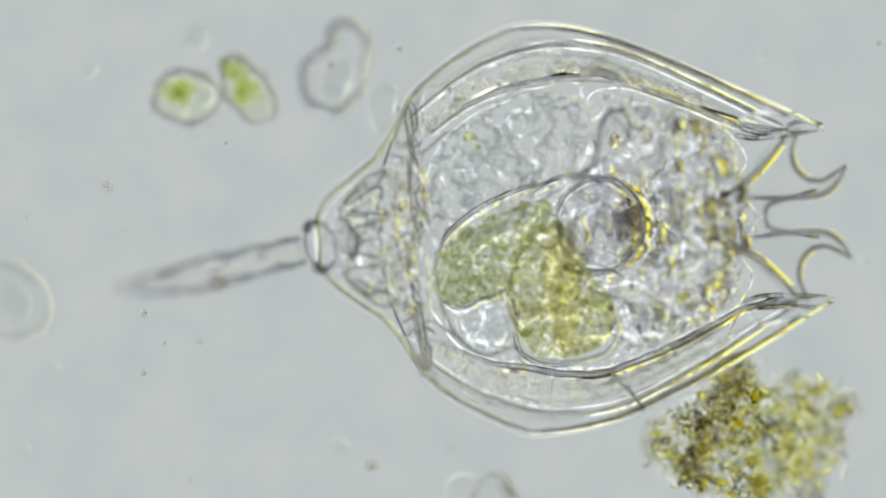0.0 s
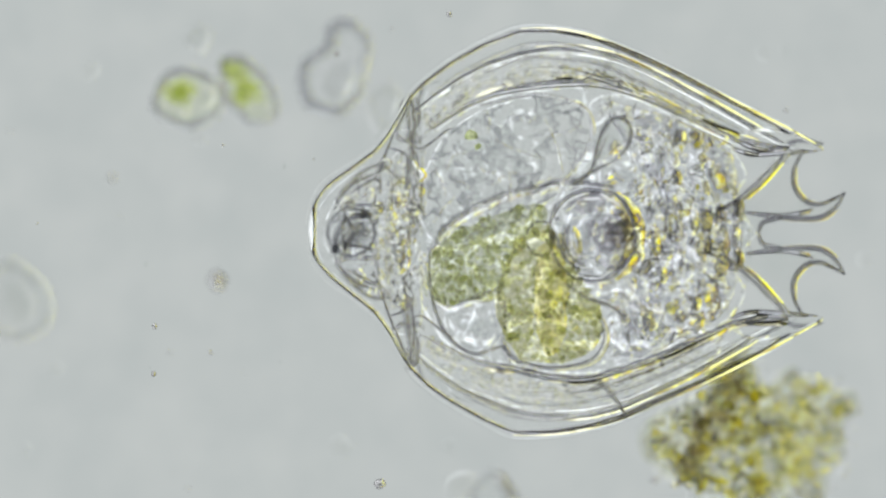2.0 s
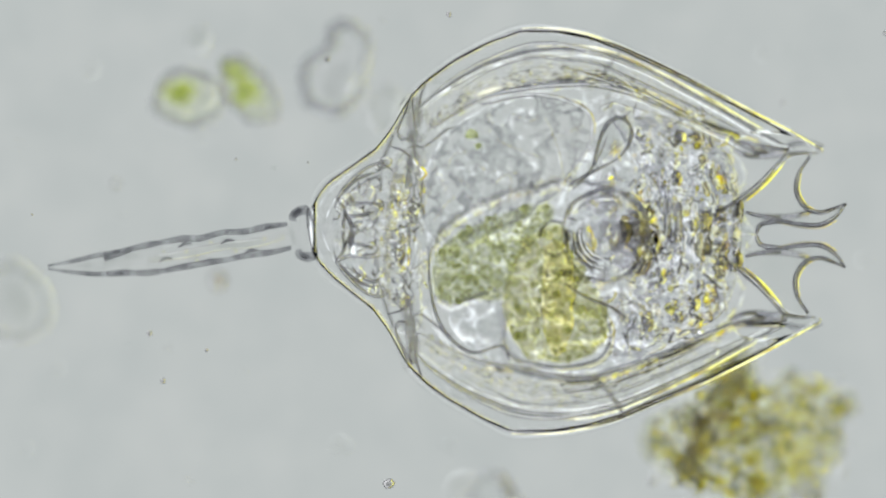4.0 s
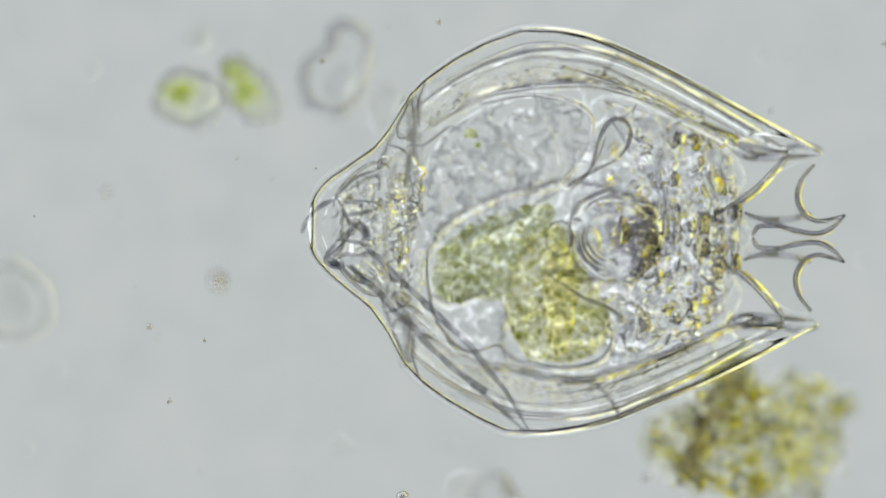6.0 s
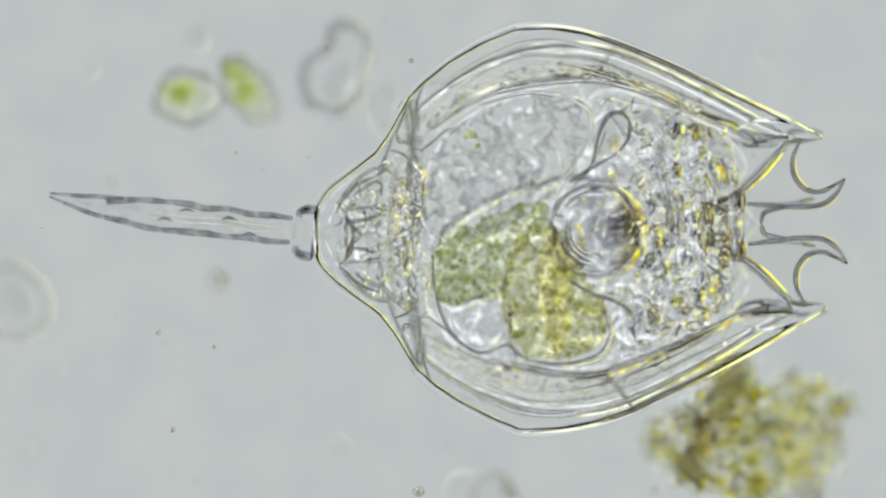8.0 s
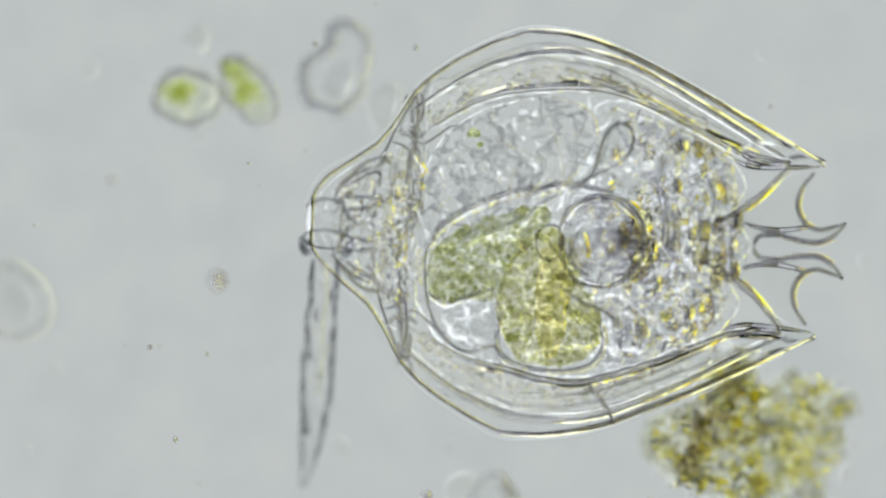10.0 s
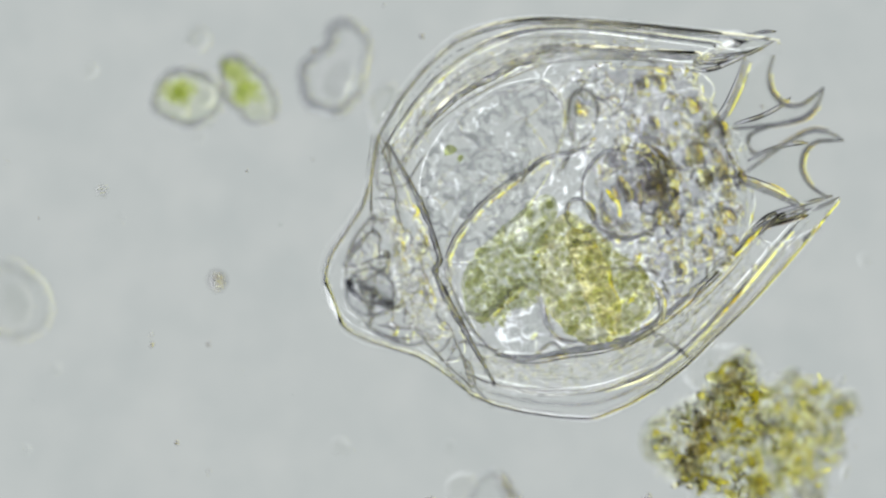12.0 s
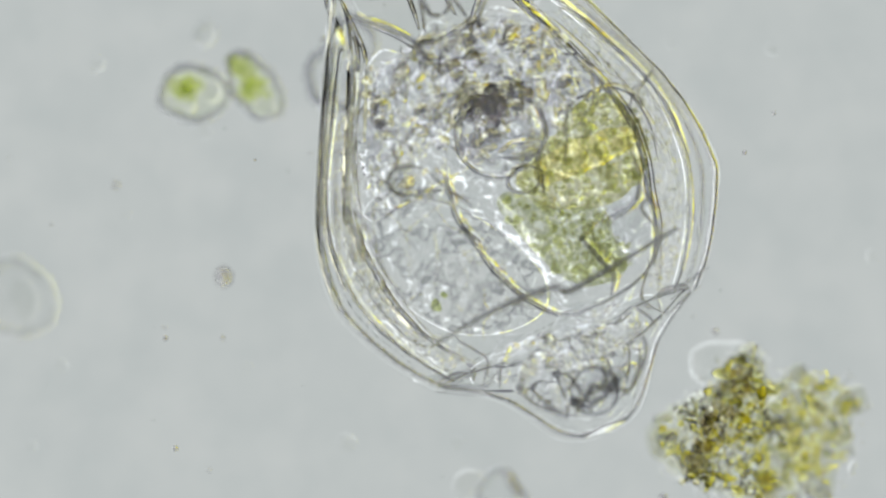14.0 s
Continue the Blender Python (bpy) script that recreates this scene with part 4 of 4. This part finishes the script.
under(b, "vacuole", [(436, 198), (446, 186), (466, 188), (474, 202), (458, 210)], .055, .01, GHOST, "clear vacuole", .002, rim=1.0)
c = blob("clear_fragment", "colourless lumpy fragment with a hollow middle on the slide", "fragment", [(532, 118), (552, 93), (577, 74), (585, 48), (602, 31), (626, 35), (649, 56), (656, 84), (645, 126), (634, 164), (612, 191), (586, 200), (542, 191), (531, 160)], .055, .028, FRAGMENT, .008, 30, wall=.009)
under(c, "hollow", [(570, 140), (582, 118), (604, 102), (618, 112), (616, 140), (606, 168), (585, 182), (570, 168)], .07, .006, GHOST_WALL, "pale hollow middle", .006, rim=1.0)
blob("clear_cell", "small clear oval cell lying on the slide", "cell", [(648, 175), (665, 152), (690, 148), (705, 175), (700, 215), (680, 232), (658, 215)], .045, .03, GHOST, .004, wall=.0065)
d = blob("empty_cell", "pale empty oval cell lying on the slide", "cell", [(-50, 540), (-30, 480), (10, 465), (60, 490), (85, 535), (75, 580), (30, 602), (-30, 590)], .05, .014, GHOST, .003, wall=.0075)
under(d, "core", [(0, 520), (20, 500), (45, 530), (40, 565), (15, 570)], .05, .005, GHOST, "faint core", .003, rim=1.0)
blob("pale_ring", "faint round ghost of an empty cell", "cell", [(328, 65), (345, 45), (365, 62), (350, 85)], .03, .015, GHOST, .002, wall=.004)
blob("dark_grain", "dark blurred grain sunk deep on the slide", "grain", [(366, 497), (378, 480), (394, 495), (382, 514)], .014, .012, DARK, .002)
e = blob("sliver", "clear broken sliver with a dark edge on the slide", "fragment", [(840, 900), (846, 862), (868, 838), (890, 850), (912, 880), (915, 910)], .035, .022, CELL, .005, wall=.004)
under(e, "dark_edge", [(878, 850), (892, 846), (912, 880), (905, 892)], .04, .012, DARK, "dark edge", .003)
blob("pale_shred", "thin pale shred lying on the slide", "fragment", [(795, 860), (815, 842), (840, 850), (830, 880), (800, 890)], .03, .01, FAINT, .004)

# the clump of detritus
CLUMP = [(1150, 795), (1165, 745), (1215, 715), (1255, 690), (1290, 640), (1330, 632), (1345, 680), (1410, 665), (1480, 682), (1512, 725), (1495, 790), (1470, 850), (1440, 890), (1340, 900), (1240, 872), (1185, 840)]
clump = blob("detritus_clump", "ragged clump of yellow and brown detritus on the slide", "detritus", CLUMP, .14, .085, SLIME, .032, 24)


def in_clump(spots):
    o = clump.location / K - W(CX, CY, 0)
    return [(x - o.x, y - o.y, z / ZS, r) for x, y, z, r in spots]


under(clump, "clear_bubble", [(1215, 660), (1222, 625), (1262, 612), (1318, 618), (1345, 640), (1340, 672), (1290, 690), (1235, 690)], .14, .03, GHOST, "clear bubble at the clump's edge", .006, rim=1.0)
STREAK = [(1290, 640), (1338, 650), (1300, 720), (1262, 790), (1230, 850), (1195, 840), (1215, 790), (1255, 720)]
under(clump, "brown_streak", [(1298, 640), (1335, 655), (1305, 720), (1268, 790), (1235, 850), (1200, 840), (1220, 790), (1252, 720)], .21, .045, STAIN, "brown slimy streak", .03, 20)
LEFT = [(1150, 795), (1165, 745), (1215, 715), (1255, 690), (1290, 640), (1330, 632), (1345, 680), (1360, 760), (1345, 840), (1340, 890), (1240, 872), (1185, 840)]
RIGHT = [(1345, 690), (1410, 665), (1480, 682), (1512, 725), (1495, 790), (1470, 850), (1440, 890), (1340, 900), (1335, 800)]
FRAYED = [(1135, 800), (1155, 735), (1205, 700), (1245, 660), (1285, 615), (1345, 615), (1370, 665), (1490, 660), (1530, 725), (1515, 800), (1490, 860), (1460, 900), (1340, 915), (1230, 890), (1165, 850)]
grains("pale_grain_mass", in_clump(fill(LEFT, 260, .21, .3, .002, .006, 30)), GRAIN, clump, "pale clear grains", long=2.6)
grains("frayed_grain_mass", in_clump(fill(FRAYED, 200, .06, .24, .002, .0065, 34)), FAINT, clump, "loose clear grains at the ragged edge", long=2.6)
grains("pale_grain_mass", in_clump(fill(RIGHT, 100, .05, .12, .002, .006, 35)), GRAIN, clump, "pale clear grains", long=2.6)
grains("yellow_grain_mass", in_clump(fill(LEFT, 120, .16, .3, .004, .009, 31)), AMBER, clump, "yellow grains", long=2.6)
grains("yellow_grain_mass", in_clump(fill(RIGHT, 80, .06, .16, .004, .01, 36)), AMBER, clump, "yellow grains", long=2.6)
grains("brown_grain_mass", in_clump(fill(STREAK, 60, .12, .27, .003, .008, 32)), BROWN, clump, "brown grains in a streak", long=2.6)
grains("olive_grain_mass", in_clump(fill(CLUMP, 100, .1, .26, .004, .008, 33)), OLIVE, clump, "olive lumps", long=2.6)
rng = np.random.default_rng(91)
for i in range(16):
    x, y = 1320 - i * 6.5 + rng.normal(0, 22), 690 + i * 11 + rng.normal(0, 12)
    bm = bmesh.new()
    r = rng.uniform(.004, .0075)
    lens(bm, [(784 + 1000 * r * math.cos(q) * rng.uniform(.6, 1.3), 441 + 1000 * r * math.sin(q) * rng.uniform(.6, 1.3)) for q in (k * math.pi / 3 for k in range(6))], 0, r * .7, 4, .001, 60)
    part("amber_lump", bm, RIM_LINE if i % 2 else YELLOW_GLINT, clump, "glassy orange-yellow lump").location = (W(x, y, .29) - clump.location / K) * K
SHIFT = clump.location / K - W(CX, CY, 0)
strands("dark_thread_mass", RIGHT, 40, (.1, .18), (5, 13), (.0016, .003), CHITIN_LINE, clump, "fine dark threads of the clump", False, 73, SHIFT)
strands("dark_thread_mass", LEFT, 50, (.23, .27), (5, 14), (.0016, .003), CHITIN_LINE, clump, "fine dark threads of the clump", False, 70, SHIFT)
strands("bright_thread_mass", FRAYED, 50, (.14, .2), (4, 11), (.002, .0045), FAINT, clump, "fine bright threads of the clump", False, 71, SHIFT)
strands("bright_thread_mass", CLUMP, 90, (.12, .18, .25), (4, 10), (.002, .0045), AMBER, clump, "fine yellow threads of the clump", True, 72, SHIFT)
rng = np.random.default_rng(17)
for i in range(20):
    x, y = rng.uniform(1190, 1470), rng.uniform(700, 830)
    a = rng.uniform(-.6, 1.2) if i < 18 else rng.uniform(0, 6.28)
    n = rng.uniform(10, 24)
    bm = bmesh.new()
    o = clump.location / K
    rod(bm, [W(x + n * k * math.cos(a + .15 * k), y + n * k * math.sin(a + .15 * k), .22 + .04 * math.sin(i)) - o for k in range(3)], [.002, .004, .002], 6)
    part("filament", bm, CHITIN_LINE if i % 3 == 0 else PALE_LINE, clump, "thin clear filament")

clump.location.z -= .05 * K

rng = np.random.default_rng(77)
for x, y, r in ((150, 120, 12), (600, 795, 16), (90, 655, 8), (795, 795, 9), (205, 385, 6), (1360, 90, 8), (1540, 460, 9), (35, 800, 7), (345, 240, 9), (1180, 80, 5), (420, 660, 5)):
    blob("dust_speck", "faint blurred dust speck on the slide", "speck", [(x + r * math.cos(q) * rng.uniform(.7, 1.2), y + r * math.sin(q) * rng.uniform(.7, 1.2)) for q in (j * math.pi / 4 for j in range(8))], .008, r / 1800, GHOST, .001, group="dust specks")

# drifting specks and dust
SPECKS = []
rng = np.random.default_rng(40)
for i in range(46):
    r = float(rng.choice([.002, .0025, .0035, .0045, .006]))
    r = (.005, .005, .0045, .005, .009)[i] if i < 5 else r
    bm = bmesh.new()
    lens(bm, [(784 + 1000 * r * math.cos(q) * rng.uniform(.8, 1.2), 441 + 1000 * r * math.sin(q) * rng.uniform(.8, 1.2)) for q in (j * math.pi / 3 for j in range(6))], 0, r * .8, 4, 0)
    SPECKS.append((thing("drifting_speck", "tiny speck drifting in the water", "speck", "drifting specks", bm=bm, material=DARK if i % 2 or i == 4 else CELL), rng.uniform(0, 1568), rng.uniform(0, 882), r))


# seconds, plan x, plan y and turn of the rotifer
BODY = [(0, 968.0, 406.9, 3.4), (0.5, 964.8, 408.8, 2.6), (1, 964.3, 406.9, 0.04), (1.5, 961.0, 411.4, -0.53), (2, 959.7, 411.8, -0.19), (2.5, 958.9, 410.0, 0.17), (3, 960.0, 410.0, 0), (3.2, 961.0, 410.6, -0.2),
        (5.3, 956.4, 411.0, -2.6), (5.5, 956.4, 411.0, -3.07), (6, 956.4, 411.0, -1.23), (6.5, 960.0, 411.4, 0.87), (7, 963.9, 406.5, 1.68), (7.5, 966.4, 405.4, 1.64), (8, 964.1, 406.7, 1.61), (8.2, 963.7, 406.0, 1.31),
        (10.3, 954.0, 415.0, -3.4), (10.5, 953.6, 414.8, -2.94), (11, 956.4, 415.0, 0.28), (11.5, 962.6, 407.3, 4.59), (12, 969.5, 394.0, 20.9), (12.5, 968.0, 372.5, 45.2), (13, 963.0, 348.0, 86.0), (13.5, 924.0, 360.5, 112.3), (14, 909.5, 386.0, 111.9)]
# seconds, heading of the foot seen from above (0: to the left, growing downwards), rise towards the viewer
FOOT = [(0, 14, 40), (.3, 18, 41), (.5, 26, 42), (.7, 41, 42), (.8, 53, 41), (.9, 70, 37), (1, 83, 25), (1.1, 99, 15), (1.2, 122, 16), (1.3, 140, 40), (1.4, 150, 76), (1.6, 155, 87.5), (1.8, 150, 88), (2, 140, 87), (2.1, 122, 78), (2.2, 109, 68), (2.3, 78, 68), (2.4, 51, 65), (2.5, 29, 61),
        (2.6, 26, 59), (2.8, 15, 47), (3, 13.5, 40), (3.2, 12, 33), (3.8, 8, 10), (4.6, 20, 4), (5.1, 36, 8), (5.3, 50, 10), (5.4, 61, 12), (5.5, 76, 18), (5.6, 96, 16), (5.7, 117, 12), (5.9, 131, 7), (6, 136, 6), (6.1, 139, 14), (6.2, 136, 40), (6.3, 130, 68), (6.4, 118, 74), (6.5, 100, 73), (6.6, 80, 71),
        (6.7, 58, 70), (6.8, 29, 67), (6.9, 25, 62), (7, 16, 48), (7.1, 10.5, 40), (7.2, 8.4, 31), (7.3, 4, 23), (7.5, 1.2, 17), (7.8, -4, 3), (8, -6.5, 0), (8.2, -6.5, 0), (8.8, -2, 2), (9.6, 40, 12), (10.1, 98, 25), (10.3, 116, 36), (10.4, 130, 58), (10.5, 140, 87), (10.7, 145, 87), (10.8, 135, 66), (10.9, 118, 52),
        (11, 56, 75), (11.1, -1, 44), (11.2, -7.7, 18), (11.3, -13, 10), (11.4, -19, 8), (11.5, -24, 9), (11.6, -34, 35), (11.7, -50, 56), (11.8, -77, 68), (11.9, -105, 80), (12.1, -145, 87), (12.5, -172, 88), (13, -175, 88), (13.5, -176, 88), (14, -176, 88)]
# seconds, how far the mastax is pushed forward and across
CHEW = [(0, 5, -8), (.5, 5, -4), (1, 12, 0), (1.5, 4, 0), (2, 0, 0), (2.5, 8, 0), (3, 6, 0), (3.2, 10, 0), (5.3, 34, 0), (6, 38, 0), (6.3, 15, 0), (6.5, -4, 0), (7, -32, 0), (7.5, -22, -2), (8, 0, 0), (8.2, 2, 0), (10.3, 26, 4), (10.5, 30, 6), (11, 45, 0), (11.5, 45, 4), (12, 60, 5), (12.5, 70, 5), (13, 70, 4), (13.5, 56, 4), (14, 57, 25)]
# seconds, spread of the hooks
SPREAD = [(0, 20), (.5, 20), (1, 18), (1.5, 18), (2, 10), (2.5, 8), (3, 0), (3.2, 0), (5.3, -22), (5.5, -23), (6, -20), (6.5, -15), (7, 0), (7.5, 5), (8, 13), (8.2, 13), (10.3, -18), (10.5, -20), (11, -20), (11.5, -18), (12, -12), (14, -10)]


def motions():
    def at(x, y, z, rz=0.0):
        p = W(x, y, z) * K
        return pose(p.x, p.y, p.z, 0, 0, rz)

    def roll(t):
        return float(np.interp(t, [0, 11.5, 12, 12.5, 13, 13.5, 14], [0, 0, 6, 4, -2, 7, 6]))
    sink = lambda t: float(np.interp(t, [0, 11.5, 12.3, 14], [0, 0, -.04, -.04]))
    walk(rotifer, [(t, at(x, y, CZ + sink(t), a) @ pose(0, 0, 0, roll(t))) for t, x, y, a in BODY])
    turn = lambda t: float(np.interp(t, [b[0] for b in BODY], [b[3] for b in BODY]))
    hinge = L(585, 410) * K
    walk(foot_part, [(t, pose(*hinge) @ pose(K * .0012 * max(0, min(30, up - 50)), 0, 0) @ pose(0, 0, 0, 0, 0, az - (turn(t) if t < 12 else 0)) @ pose(0, 0, 0, 0, up)) for t, az, up in FOOT])
    walk(mastax, [(t, pose(K * x / 1000, -K * y / 1000, 0)) for t, x, y in CHEW])
    shift = lambda rows: [(t, pose(K * x / 1000, -K * y / 1000, 0)) for t, x, y in rows]
    rest = [row for row in CHEW if row[0] < 11.8]
    walk(lobe1, shift([(t, x * .45, y * .4) for t, x, y in rest] + [(12, 18, 16), (13, 26, 18), (13.5, 34, 26), (14, 36, 32)]))
    walk(gland, shift([(t, x * .45, y * .4) for t, x, y in rest] + [(12, 16, 8), (13, 26, 14), (14, 28, 22)]))
    walk(lobe2, shift([(t, x * .55, y * .5) for t, x, y in rest] + [(12, 26, 16), (13, 27, 22), (13.5, 37, 30), (14, 40, 38)]))
    walk(bladder, shift([(0, 0, 0), (11.5, 0, 0), (12, 10, -4), (13, 40, -18), (14, 32, -22)]))
    for (hook, pivot), s in zip(HOOKS, (1, -1)):
        p = L(*pivot) * K
        walk(hook, [(t, pose(p.x, p.y, .01 * K, 0, 0, s * math.degrees(d / 150))) for t, d in SPREAD])
    p0, p1 = L(718, 410, -.104) * K, L(812, 412, .03) * K
    walk(strand, [(0, pose(*p0, 0, 0, -90)), (11.6, pose(*p0, 0, 0, -90)), (12.1, pose(*L(765, 412, .0) * K, 0, 0, -88)), (12.6, pose(*p1, 0, 0, -86)), (14, pose(*p1, 0, 0, -88))])
    rng = np.random.default_rng(41)
    ways = [[(0, 505, 285), (1.5, 503, 290), (3, 498, 302), (5.4, 469, 289), (6, 481, 317), (6.5, 478, 322), (7, 469, 312), (7.5, 466, 296), (9, 462, 320), (11, 457, 350), (12.5, 510, 408), (14, 498, 310)],
            [(0, 708, 88), (1.5, 795, 28), (3, 795, 25), (6.5, 765, 47), (7.5, 727, 108), (11, 740, 73), (14, 760, 60)],
            [(0, 228, 410), (1.5, 253, 456), (3, 262, 480), (6.5, 225, 518), (7.5, 203, 547), (11, 243, 620), (12.5, 270, 603), (14, 262, 750)],
            [(0, 255, 660), (6.5, 300, 725), (7.5, 303, 753), (12.5, 313, 786), (14, 300, 800)],
            [(0, 657, 822), (.5, 655, 827), (1, 665, 854), (1.5, 671, 861), (2, 672, 856), (2.5, 686, 847), (3, 684, 848), (6.5, 720, 880), (7.5, 735, 870), (14, 760, 900)]]
    for (ob, x, y, r), rows in zip(SPECKS, ways):
        walk(ob, [(t, at(px, py, .4 if px < 650 else .44)) for t, px, py in rows])
    for ob, x, y, r in SPECKS[len(ways):]:
        z = float(rng.uniform(.02, .5))
        v = rng.normal(0, 1, 2) * 3
        ph = rng.uniform(0, 6.28, 2)
        walk(ob, [(t, at(x + v[0] * t + 9 * math.sin(1.1 * t + ph[0]), y + v[1] * t + 12 * math.sin(.9 * t + ph[1]), z)) for t in (0, 1, 2, 3, 4, 5, 6, 7, 8, 9, 10, 11, 12, 13, 14)])


motions()
